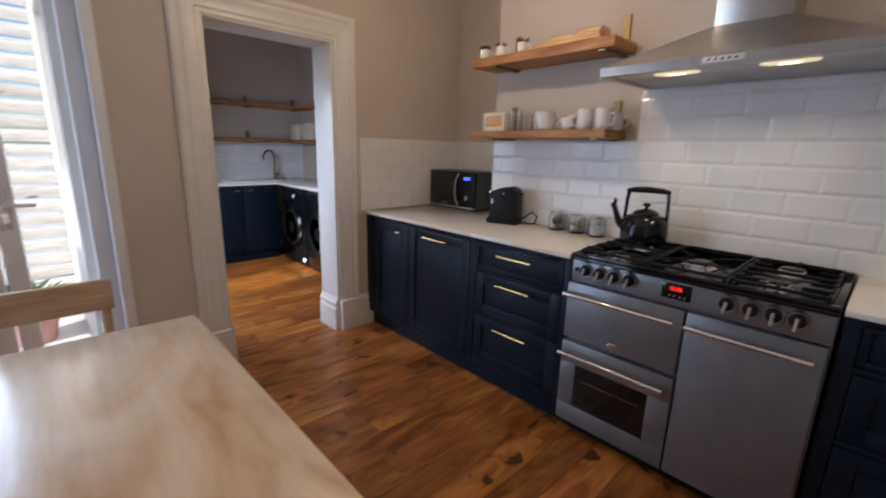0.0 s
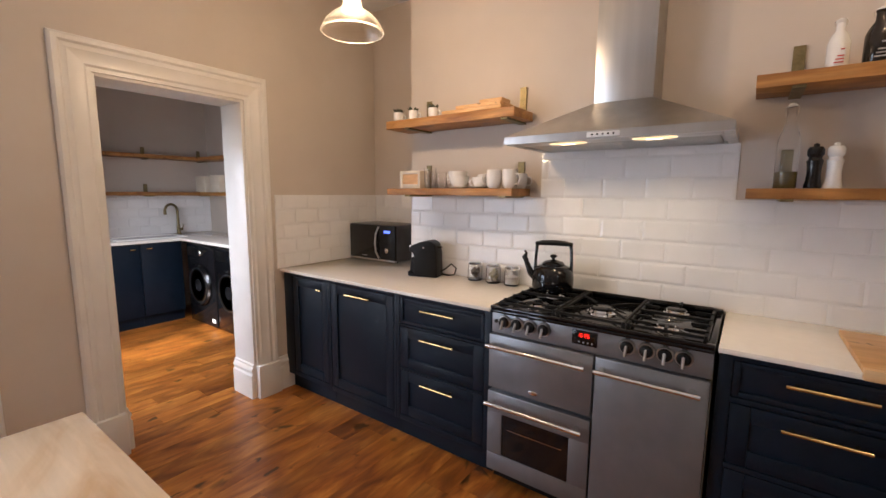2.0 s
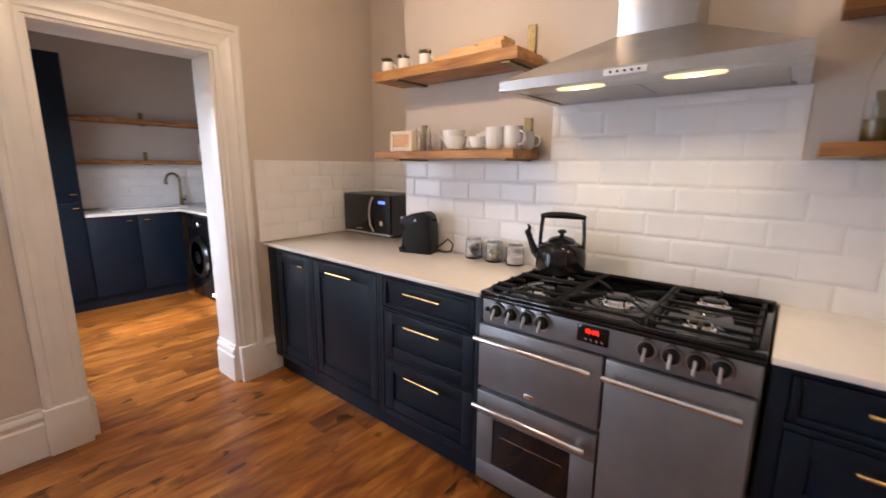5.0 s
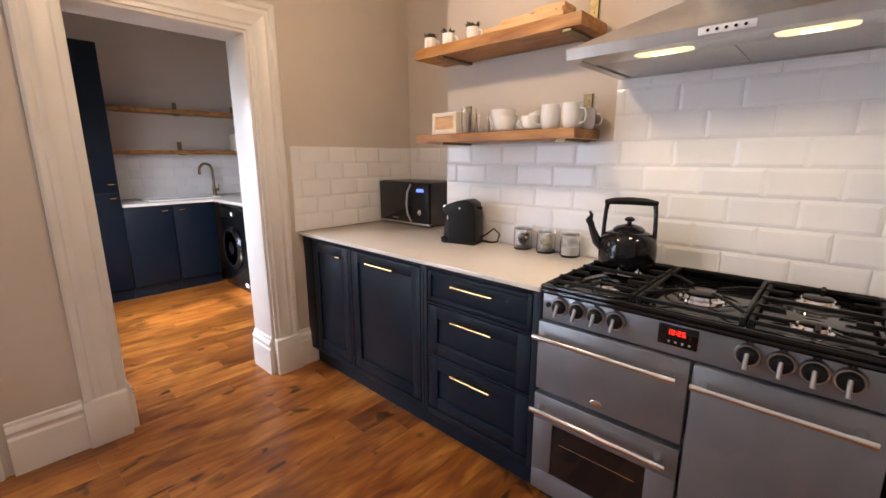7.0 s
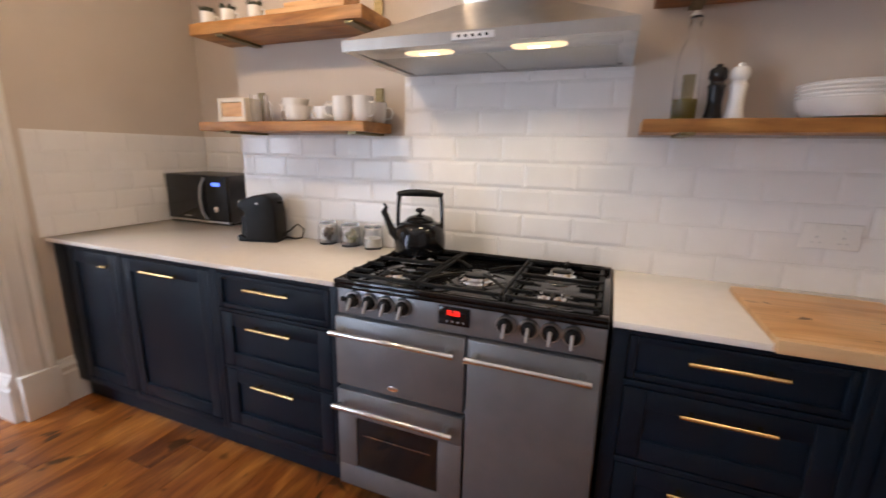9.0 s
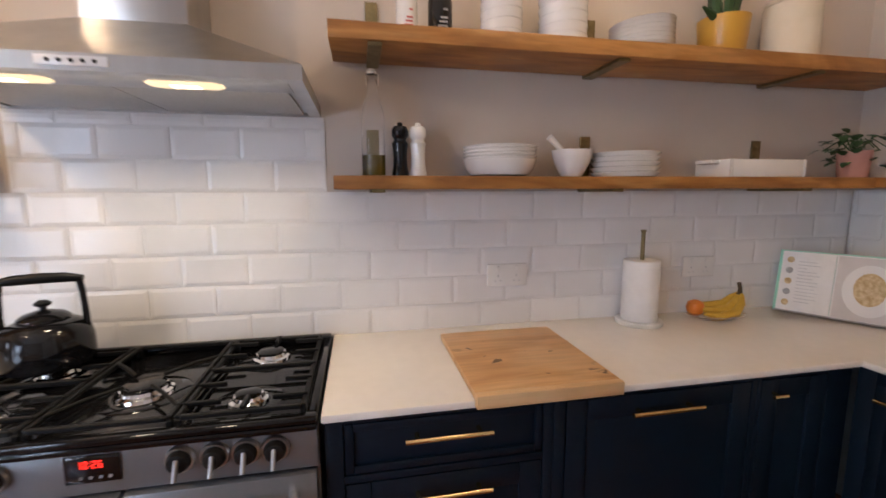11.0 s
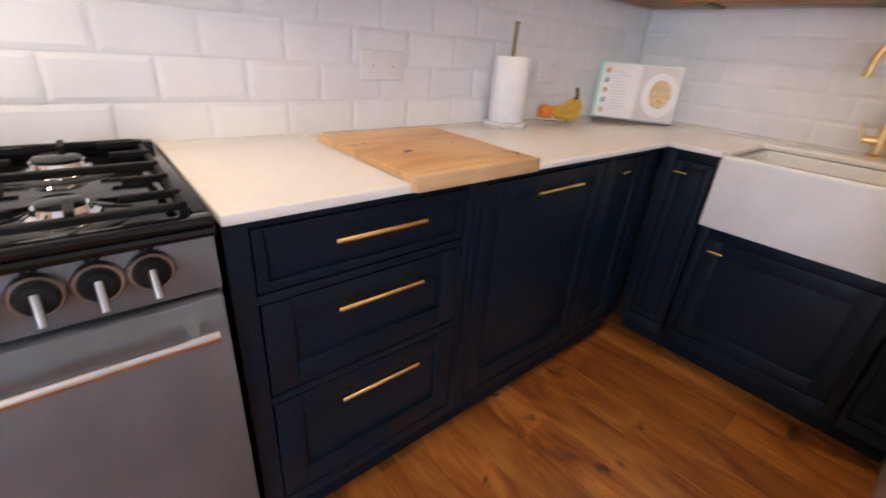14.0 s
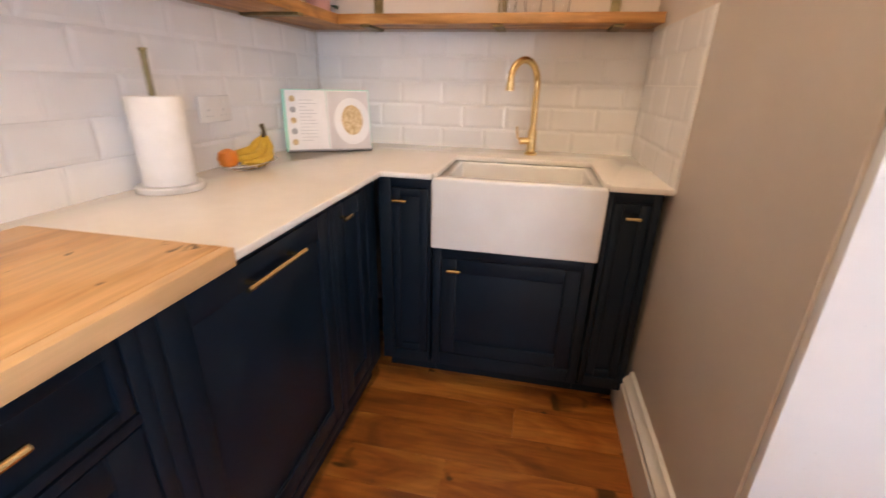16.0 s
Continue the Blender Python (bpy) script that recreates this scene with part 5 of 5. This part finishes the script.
ribbed_stack("bowl_stack", -0.13, -3.183, SU[1], 0.068, 0.158, 5, "leaning stack of white china bowls", "bowl stack", "bowl stacks", -7, 0.955)
ribbed_stack("bowl_stack", -0.13, -3.395, SU[1], 0.080, 0.160, 5, "wider leaning stack of white china bowls", "bowl stack", "bowl stacks", -6, 0.955)
ribbed_stack("plate_stack", -0.13, -3.687, SU[1], 0.106, 0.095, 7, "stack of white side plates", "plate stack", "plate stacks", -4)
ribbed_stack("plate_stack", -0.125, -3.652, SL[1], 0.118, 0.086, 5, "stack of cream rimmed dishes", "plate stack", "plate stacks")
wide = ribbed_stack("bowl_stack", -0.12, -3.186, SL[1] + 0.056, 0.124, 0.044, 4, "wide white bowls nested in a stack", "bowl stack", "bowl stacks", 0, 0.93)
part("dish", turned(bmesh.new(), [(0.070, -0.0555), (0.098, -0.050), (0.114, -0.03), (0.122, 0.0), (0.116, 0.0)], (-0.12, -3.186, SL[1] + 0.056), 40), CERAMIC, wide)


def bottle(x, y, z, r, h, material, label, mark):
    b = thing("bottle", (x, y, z), label, "bottle", "swing top bottles")
    part("glass", turned(bmesh.new(), [(r * 0.92, 0), (r, 0.006), (r, h * 0.55), (r * 0.8, h * 0.66), (r * 0.42, h * 0.78), (r * 0.38, h * 0.92), (r * 0.46, h * 0.94), (r * 0.44, h * 0.96)], (x, y, z), 28), material, b)
    part("stopper", turned(bmesh.new(), [(r * 0.42, 0), (r * 0.44, h * 0.02), (r * 0.25, h * 0.045)], (x, y, z + h * 0.96), 20), CERAMIC, b)
    bm = bmesh.new()
    for s in (-1, 1):
        tube(bm, [(x, y + s * r * 0.48, z + h * 0.86), (x, y + s * r * 0.55, z + h * 0.95), (x, y + s * r * 0.3, z + h * 1.0)], 0.0014, 6)
    part("wire", bm, CHROME, b)
    if mark:
        part("print", boxes(*[(x - r - 0.0012, x - r + 0.004, y - r * 0.45, y + r * 0.35 - k * 0.004, z + h * (0.14 + 0.06 * k), z + h * (0.165 + 0.06 * k)) for k in (0, 1, 2, 4)]), mark, b)
    return b


bottle(-0.13, -2.878, SU[1], 0.033, 0.185, CERAMIC, "white swing top bottle with red print", REDPRINT)
bottle(-0.13, -2.982, SU[1], 0.038, 0.20, surface("dark_brown_glass", (0.010, 0.008, 0.007), (0.016, 0.012, 0.010), 0.08), "dark brown swing top bottle with a printed label", PRINT)
oil = bottle(-0.12, -2.768, SL[1], 0.037, 0.325, GLASS, "clear swing top bottle part filled with olive oil", None)
part("oil", turned(bmesh.new(), [(0.031, 0), (0.0335, 0.006), (0.0335, 0.062), (0.01, 0.0625)], (-0.12, -2.768, SL[1] + 0.004), 24), OIL, oil, "green olive oil")
MILL = [(0.027, 0), (0.028, 0.010), (0.0235, 0.030), (0.0215, 0.060), (0.0235, 0.090), (0.026, 0.105), (0.0205, 0.112), (0.0195, 0.118), (0.026, 0.127), (0.0265, 0.146), (0.021, 0.157), (0.009, 0.160), (0.009, 0.168), (0.004, 0.171)]
pot("pepper_mill", -0.12, -2.852, SL[1], MILL, BLACK, "black gloss turned pepper mill", "pepper mill", "mills")
pot("salt_mill", -0.12, -2.910, SL[1], MILL, CERAMIC, "white gloss turned salt mill", "salt mill", "mills")
mortar = thing("mortar", (-0.12, -3.450, SL[1]), "white china mortar with its pestle", "mortar")
part("bowl", turned(bmesh.new(), [(0.034, 0), (0.036, 0.006), (0.046, 0.02), (0.064, 0.06), (0.070, 0.092), (0.064, 0.092), (0.055, 0.05), (0.03, 0.03)], (-0.12, -3.450, SL[1])), CERAMIC, mortar)
part("pestle", tube(bmesh.new(), [(-0.12, -3.455, SL[1] + 0.045), (-0.125, -3.395, SL[1] + 0.105), (-0.128, -3.360, SL[1] + 0.135)], [0.018, 0.010, 0.013], 14), CERAMIC, mortar)
dish = thing("oven_dish", (-0.12, -4.18, SL[1]), "white rectangular oven dish with end lugs", "oven dish")
part("dish", boxes((-0.20, -0.04, -4.36, -4.345, SL[1] + 0.0005, SL[1] + 0.065), (-0.20, -0.04, -4.035, -4.02, SL[1] + 0.0005, SL[1] + 0.065), (-0.20, -0.188, -4.345, -4.035, SL[1] + 0.0005, SL[1] + 0.065), (-0.052, -0.04, -4.345, -4.035, SL[1] + 0.0005, SL[1] + 0.065), (-0.188, -0.052, -4.345, -4.035, SL[1] + 0.0005, SL[1] + 0.01), bevel=0.004), CERAMIC, dish)
for a in (-4.395, -4.02):
    part("lug", box(bmesh.new(), -0.16, -0.08, a, a + 0.04 if a > -4.1 else a + 0.036, SL[1] + 0.050, SL[1] + 0.064, 0.005), CERAMIC, dish)
ceramic_pot = lambda r, h: [(r * 0.82, 0), (r * 0.86, 0.005), (r, h), (r - 0.006, h), (r - 0.01, h * 0.8)]
yp = thing("potted_plant", (-0.125, -4.016, SU[1]), "yellow glazed pot with an upright fleshy plant", "potted plant", "shelf plants")
part("pot", turned(bmesh.new(), ceramic_pot(0.084, 0.134), (-0.125, -4.016, SU[1])), YELLOW, yp)
rnd = random.Random(8)
bm = bmesh.new()
for k in range(7):
    a = rnd.uniform(0, 6.28)
    tube(bm, [(-0.125 + 0.02 * math.cos(a), -4.016 + 0.02 * math.sin(a), SU[1] + 0.10), (-0.125 + 0.035 * math.cos(a), -4.016 + 0.035 * math.sin(a), SU[1] + 0.20), (-0.125 + 0.06 * math.cos(a), -4.016 + 0.06 * math.sin(a), SU[1] + rnd.uniform(0.24, 0.34))], [0.014, 0.018, 0.003], 8)
tube(bm, [(-0.15, -3.973, SU[1] + 0.11), (-0.16, -3.933, SU[1] + 0.135), (-0.165, -3.893, SU[1] + 0.155)], [0.012, 0.013, 0.004], 8)
part("foliage", bm, LEAF, yp)
can = thing("storage_canister", (-0.125, -4.31, SU[1]), "cream lidded storage canister", "canister")
part("canister", turned(bmesh.new(), [(0.085, 0), (0.09, 0.006), (0.09, 0.20), (0.08, 0.205)], (-0.125, -4.31, SU[1] + 0.0005)), CREAM, can)
part("lid", turned(bmesh.new(), [(0.088, 0), (0.085, 0.014), (0.04, 0.022)], (-0.125, -4.31, SU[1] + 0.206)), CREAM, can)
part("lid_knob", turned(bmesh.new(), [(0.010, 0), (0.016, 0.012), (0.010, 0.02)], (-0.125, -4.31, SU[1] + 0.227), 16), SHELFWOOD, can)
pk = thing("potted_plant", (-0.14, -4.66, SL[1]), "pink clay pot with a trailing leafy plant", "potted plant", "shelf plants")
part("pot", turned(bmesh.new(), ceramic_pot(0.055, 0.105), (-0.14, -4.66, SL[1])), PINK, pk)
bm = bmesh.new()
for k in range(46):
    a, e = rnd.uniform(0, 6.28), rnd.uniform(-0.2, 1.2)
    d = rnd.uniform(0.03, 0.13)
    p = Vector((-0.14 + d * math.cos(a) * 0.8, max(-4.66 + d * math.sin(a), YS + 0.05), SL[1] + 0.09 + rnd.uniform(-0.04, 0.09)))
    leaf_blade(bm, p, (math.cos(a) * math.cos(e), math.sin(a) * math.cos(e), math.sin(e)), rnd.uniform(0.03, 0.055), 0.035, 0.5)
for k in range(12):
    a = rnd.uniform(0, 6.28)
    tube(bm, [(-0.14, -4.66, SL[1] + 0.09), (-0.14 + 0.05 * math.cos(a), -4.66 + 0.05 * math.sin(a), SL[1] + 0.15), (-0.14 + 0.10 * math.cos(a), -4.66 + 0.10 * math.sin(a), SL[1] + 0.11)], 0.002, 6)
part("foliage", bm, LEAF, pk)
for gx in (-0.93, -1.03, -1.14):
    pot("glass_tumbler", gx, -4.74, SL[1] - 0.001, [(0.03, 0), (0.035, 0.06), (0.036, 0.11), (0.034, 0.11), (0.033, 0.06), (0.027, 0.007)], GLASS, "clear glass tumbler over the sink", "glass", "tumblers")

# ---- things on the right worktop ----
cb = thing("chopping_board", (-0.36, -3.175, CTR), "thick maple chopping board with a lip over the worktop edge", "chopping board")
part("board", box(bmesh.new(), -0.5665, -0.128, -3.372, -2.98, CTR + 0.001, CTR + 0.021, 0.002), BOARDWOOD, cb)
part("lip", box(bmesh.new(), -0.590, -0.567, -3.372, -2.98, CTR - 0.014, CTR + 0.021, 0.002), EDGEWOOD, cb, "paler front lip")



def wall_socket(y0, y1, z0, z1):
    s = thing("wall_socket", (-0.012, (y0 + y1) / 2, z0), "white double wall socket on the tiles", "socket", "wall sockets")
    part("plate", box(bmesh.new(), -0.021, -0.0125, y0, y1, z0, z1, 0.003), CERAMIC, s)
    for c in (y0 + (y1 - y0) * 0.27, y0 + (y1 - y0) * 0.73):
        part("switch", box(bmesh.new(), -0.0255, -0.0205, c - 0.006, c + 0.006, z1 - 0.024, z1 - 0.008, 0.0015), CERAMIC, s)
        part("pin_holes", boxes((-0.0214, -0.0208, c - 0.002, c + 0.002, z0 + 0.036, z0 + 0.043), (-0.0214, -0.0208, c - 0.013, c - 0.008, z0 + 0.019, z0 + 0.022), (-0.0214, -0.0208, c + 0.008, c + 0.013, z0 + 0.019, z0 + 0.022)), PRINT, s)


wall_socket(-3.336, -3.179, 1.050, 1.134)
wall_socket(-4.165, -4.015, 1.050, 1.134)

RX, RY = -0.10, -3.765
holder = thing("paper_towel_holder", (RX, RY, CTR), "white paper towel roll on a marble stand", "paper towel")
part("base", turned(bmesh.new(), [(0.084, 0), (0.086, 0.004), (0.086, 0.014), (0.082, 0.017)], (RX, RY, CTR + 0.0005), 40), MARBLE, holder, "pale marble base")
part("roll", turned(bmesh.new(), [(0.064, 0), (0.066, 0.003), (0.066, 0.225), (0.064, 0.228), (0.02, 0.228)], (RX, RY, CTR + 0.018), 40), PAPER, holder)
part("pole", turned(bmesh.new(), [(0.0075, 0), (0.0075, 0.105), (0.010, 0.108), (0.010, 0.114)], (RX, RY, CTR + 0.246), 16), AGED, holder, "dark brass pole")

fruit = thing("fruit_tray", (-0.11, -4.10, CTR), "shallow chrome wire tray under the fruit", "tray")
bm = bmesh.new()
for r, z in ((0.06, 0.004), (0.10, 0.022)):
    tube(bm, [(-0.11 + r * 0.75 * math.cos(a), -4.10 + r * 1.25 * math.sin(a), CTR + z) for a in (6.28318 * k / 28 for k in range(29))], 0.0022, 6)
for k in range(16):
    a = 6.28318 * k / 16
    tube(bm, [(-0.11 + 0.045 * math.cos(a), -4.10 + 0.075 * math.sin(a), CTR + 0.004), (-0.11 + 0.075 * math.cos(a), -4.10 + 0.125 * math.sin(a), CTR + 0.022)], 0.0016, 5)
part("wires", bm, CHROME, fruit)
single("orange", turned(bmesh.new(), [(0.012 + 0.0, 0), (0.027, 0.01), (0.034, 0.03), (0.028, 0.052), (0.010, 0.062)], (-0.085, -4.03, CTR + 0.010), 24), ORANGE, "orange beside the bananas", "orange")
bun = thing("banana_bunch", (-0.11, -4.15, CTR), "small bunch of ripe bananas", "bananas")
for k in range(3):
    dx = -0.035 + 0.032 * k
    part("banana", tube(bmesh.new(), [(-0.10 + dx * 1.5, -4.01 - 0.01 * k, CTR + 0.034 + 0.008 * k), (-0.118 + dx * 1.4, -4.075, CTR + 0.024 + 0.010 * k), (-0.12 + dx, -4.15, CTR + 0.030 + 0.010 * k), (-0.11 + dx * 0.7, -4.195, CTR + 0.060 + 0.008 * k), (-0.108 + dx * 0.3, -4.212, CTR + 0.095)], [0.005, 0.016, 0.018, 0.015, 0.006], 8), BANANA, bun)
part("stalk", tube(bmesh.new(), [(-0.108, -4.210, CTR + 0.09), (-0.106, -4.214, CTR + 0.115), (-0.104, -4.208, CTR + 0.138)], [0.011, 0.007, 0.008], 8), STALK, bun)

# open cookbook that leans back in the corner
bookp = thing("cookbook", (-0.21, -4.53, CTR), "open cookbook with a pasta photograph leaning in the corner", "book")
ba, bb = Vector((-0.06, -4.452, CTR)), Vector((-0.365, -4.625, CTR))
bu = (bb - ba).normalized()
bn = Vector((bu.y, -bu.x, 0))
bn = bn if bn.x < 0 else -bn
lean = radians(14)
bup = (Vector((0, 0, math.cos(lean))) - bn * math.sin(lean)).normalized()
bout = bu.cross(bup)
bout = bout if bout.dot(bn) > 0 else -bout
BW, BH = (bb - ba).length, 0.255


def page(u0, u1, v0, v1, d0, d1):
    bm = bmesh.new()
    pts = [ba + bu * u + bup * v + bout * d for u in (u0, u1) for v in (v0, v1) for d in (d0, d1)]
    bmesh.ops.convex_hull(bm, input=[bm.verts.new(p) for p in pts])
    return bm


def disc(bm, u, v, r, rv, d):
    ring = [bm.verts.new(ba + bu * (u + r * math.cos(a)) + bup * (v + rv * math.sin(a)) + bout * d) for a in (6.28318 * k / 24 for k in range(24))]
    back = [bm.verts.new(q.co - bout * 0.0006) for q in ring]
    bm.faces.new(ring), bm.faces.new(back[::-1])
    for k in range(24):
        bm.faces.new((ring[k], back[k], back[(k + 1) % 24], ring[(k + 1) % 24]))
    return bm


part("cover", page(-0.012, BW + 0.004, 0.001, BH + 0.006, -0.004, 0.0), MINT, bookp, "mint green cover")
for u0, u1 in ((0.0, BW * 0.48), (BW * 0.485, BW)):
    pg = part("page_block", page(u0, u1, 0.004, BH, 0.0003, 0.012), PAPER, bookp)
part("text_lines", (lambda bm: [bmesh.ops.convex_hull(bm, input=[bm.verts.new(ba + bu * u + bup * v + bout * d) for u in (0.055, 0.055 + w) for v in (0.045 + k * 0.014, 0.0475 + k * 0.014) for d in (0.0122, 0.0127)]) for k, w in enumerate((0.05, 0.07, 0.066, 0.072, 0.06, 0.07, 0.068, 0.05, 0.072, 0.06, 0.03, 0.07, 0.06))] and bm)(bmesh.new()), surface("pale_print", (0.55, 0.55, 0.56), (0.62, 0.62, 0.63), 0.8), bookp)
for k in range(5):
    part("picture", disc(bmesh.new(), 0.028, 0.04 + k * 0.045, 0.012, 0.013, 0.0129), PRINT if k % 2 else FOOD, bookp)
part("photo", page(BW * 0.50, BW * 0.995, 0.008, BH - 0.004, 0.0120, 0.0124), surface("printed_photo", (0.60, 0.57, 0.56), (0.68, 0.65, 0.64), 0.6, scale=10), bookp)
part("plate_picture", disc(bmesh.new(), BW * 0.78, 0.125, 0.078, 0.100, 0.0130), surface("printed_plate", (0.78, 0.77, 0.76), (0.82, 0.81, 0.80), 0.6), bookp)
part("food_picture", disc(bmesh.new(), BW * 0.78, 0.130, 0.046, 0.064, 0.0137), FOOD, bookp)
part("stand", page(-0.004, BW + 0.002, -0.0, 0.006, -0.006, 0.03), PRINT, bookp)


# ---- tiles and floorboards ----
TW, TH, GAP = 0.203, 0.1032, 0.0018


def tile_mesh(w, h):
    """A bevelled tile on its back: w along x, h along y, face up to +z."""
    bm = bmesh.new()
    b, e, t = 0.013, 0.0042, 0.0068
    low = [bm.verts.new(p) for p in ((0, 0, 0), (w, 0, 0), (w, h, 0), (0, h, 0))]
    mid = [bm.verts.new((v.co.x, v.co.y, e)) for v in low]
    bb = min(b, w / 3, h / 3)
    up = [bm.verts.new(p) for p in ((bb, bb, t), (w - bb, bb, t), (w - bb, h - bb, t), (bb, h - bb, t))]
    for a, c in ((low, mid), (mid, up)):
        for k in range(4):
            bm.faces.new((a[k], a[(k + 1) % 4], c[(k + 1) % 4], c[k]))
    bm.faces.new(up)
    return mesh_of("tile", bm, TILE, False)


tile_cache = {}


def tile_field(name, label, origin, along, out, length, z0, rows, shift, cut_top=None):
    """Rows of tiles in stretcher bond from origin along a wall; out is the wall's normal; shift sets the bond."""
    along, out = Vector(along), Vector(out)
    up = Vector((0, 0, 1))
    m = Matrix((along, up, out)).transposed().to_4x4()
    if along.cross(up).dot(out) < 0:
        origin, along = Vector(origin) + along * length, -along
        shift = [(length - s) % TW for s in shift]
        m = Matrix((along, up, out)).transposed().to_4x4()
    o = Vector(origin)
    top = cut_top or z0 + rows * TH
    bed = bmesh.new()
    c = [o + along * u + up * z + out * d for u in (0, length) for z in (z0, top) for d in (0.0, 0.0035)]
    bmesh.ops.convex_hull(bed, input=[bed.verts.new(p) for p in c])
    field = structure(name, bed, GROUT, label, "tiling")
    for r in range(rows):
        za, zb = z0 + r * TH, min(z0 + (r + 1) * TH, top)
        if zb - za < 0.02:
            continue
        u = (shift[r % 2] % TW) - TW
        while u < length:
            a, b = max(u, 0), min(u + TW, length)
            u += TW
            if b - a < 0.012:
                continue
            key = (round(b - a - GAP, 4), round(zb - za - GAP, 4))
            if key not in tile_cache:
                tile_cache[key] = tile_mesh(*key)
            ob = new("tile", tile_cache[key])
            ob.parent = field
            p = o + along * (a + GAP / 2) + up * (za + GAP / 2) + out * 0.002
            ob.matrix_world = Matrix.Translation(p) @ m


TZ = CT + 0.001
tile_field("wall_tiles_long", "white bevelled metro tiles behind the cooker", (0, YC, 0), (0, -1, 0), (-1, 0, 0), YC - YS, TZ, 5, ((2.752 + YC) % TW, (2.851 + YC) % TW))
tile_field("wall_tiles_hood", "white bevelled metro tiles under the hood", (0, -1.70, 0), (0, -1, 0), (-1, 0, 0), 0.912, TZ + 5 * TH + 0.0005, 3, ((2.851 - 1.70) % TW, (2.752 - 1.70) % TW), 1.648)
tile_field("wall_tiles_alcove", "white bevelled metro tiles in the alcove", (XA, -0.012, 0), (0, -1, 0), (-1, 0, 0), -YC - 0.012, TZ, 5, (0.1, 0.0))
tile_field("wall_tiles_corner", "white bevelled metro tiles beside the doorway", (-0.585, 0, 0), (1, 0, 0), (0, -1, 0), 0.585 + XA, TZ, 5, (0.06, 0.16))
tile_field("wall_tiles_sink", "white bevelled metro tiles behind the sink", (-0.012, YS, 0), (-1, 0, 0), (0, 1, 0), -XP - 0.014, TZ, 5, (0.02, 0.12))
tile_field("wall_tiles_nook", "white bevelled metro tiles beside the sink", (XP, YS + 0.012, 0), (0, 1, 0), (1, 0, 0), 0.68, TZ, 5, (0.0, 0.1))
tile_field("wall_tiles_utility", "white metro tiles of the utility room", (-1.018, YU, 0), (1, 0, 0), (0, -1, 0), 1.018 + XA, UC + 0.001, 5, (0.0, 0.1), 1.37)

rnd = random.Random(11)
PW = 0.148
plank_cache = {}


def plank(x0, x1, y0, y1):
    key = round(x1 - x0, 2)
    if key not in plank_cache:
        bm = bmesh.new()
        w, d, b = key - 0.0010, PW - 0.0010, 0.0005
        low = [bm.verts.new((sx * w / 2, sy * d / 2, -0.0175)) for sx, sy in ((-1, -1), (1, -1), (1, 1), (-1, 1))]
        mid = [bm.verts.new((v.co.x, v.co.y, -b)) for v in low]
        up = [bm.verts.new((v.co.x - math.copysign(b, v.co.x), v.co.y - math.copysign(b, v.co.y), 0)) for v in low]
        for a, c in ((low, mid), (mid, up)):
            for k in range(4):
                bm.faces.new((a[k], a[(k + 1) % 4], c[(k + 1) % 4], c[k]))
        bm.faces.new(up)
        plank_cache[key] = mesh_of("floorboard", bm, FLOORWOOD, False)
    ob = new("floorboard", plank_cache[key])
    ob.location = ((x0 + x1) / 2, (y0 + y1) / 2, 0)
    ob.parent = floor


y = YS
while y < YU - 0.02:
    xa = XP - 0.21 if y < YP - 0.1 else (XL if y < -0.05 else XU)
    xb = XA
    x = xa - rnd.uniform(0, 0.9)
    while x < xb:
        n = round(rnd.choice((0.7, 0.9, 1.1, 1.3, 1.5)), 2)
        if x + n > xa:
            plank(max(x, xa), min(x + n, xb), y, y + PW)
        x += n
    y += PW
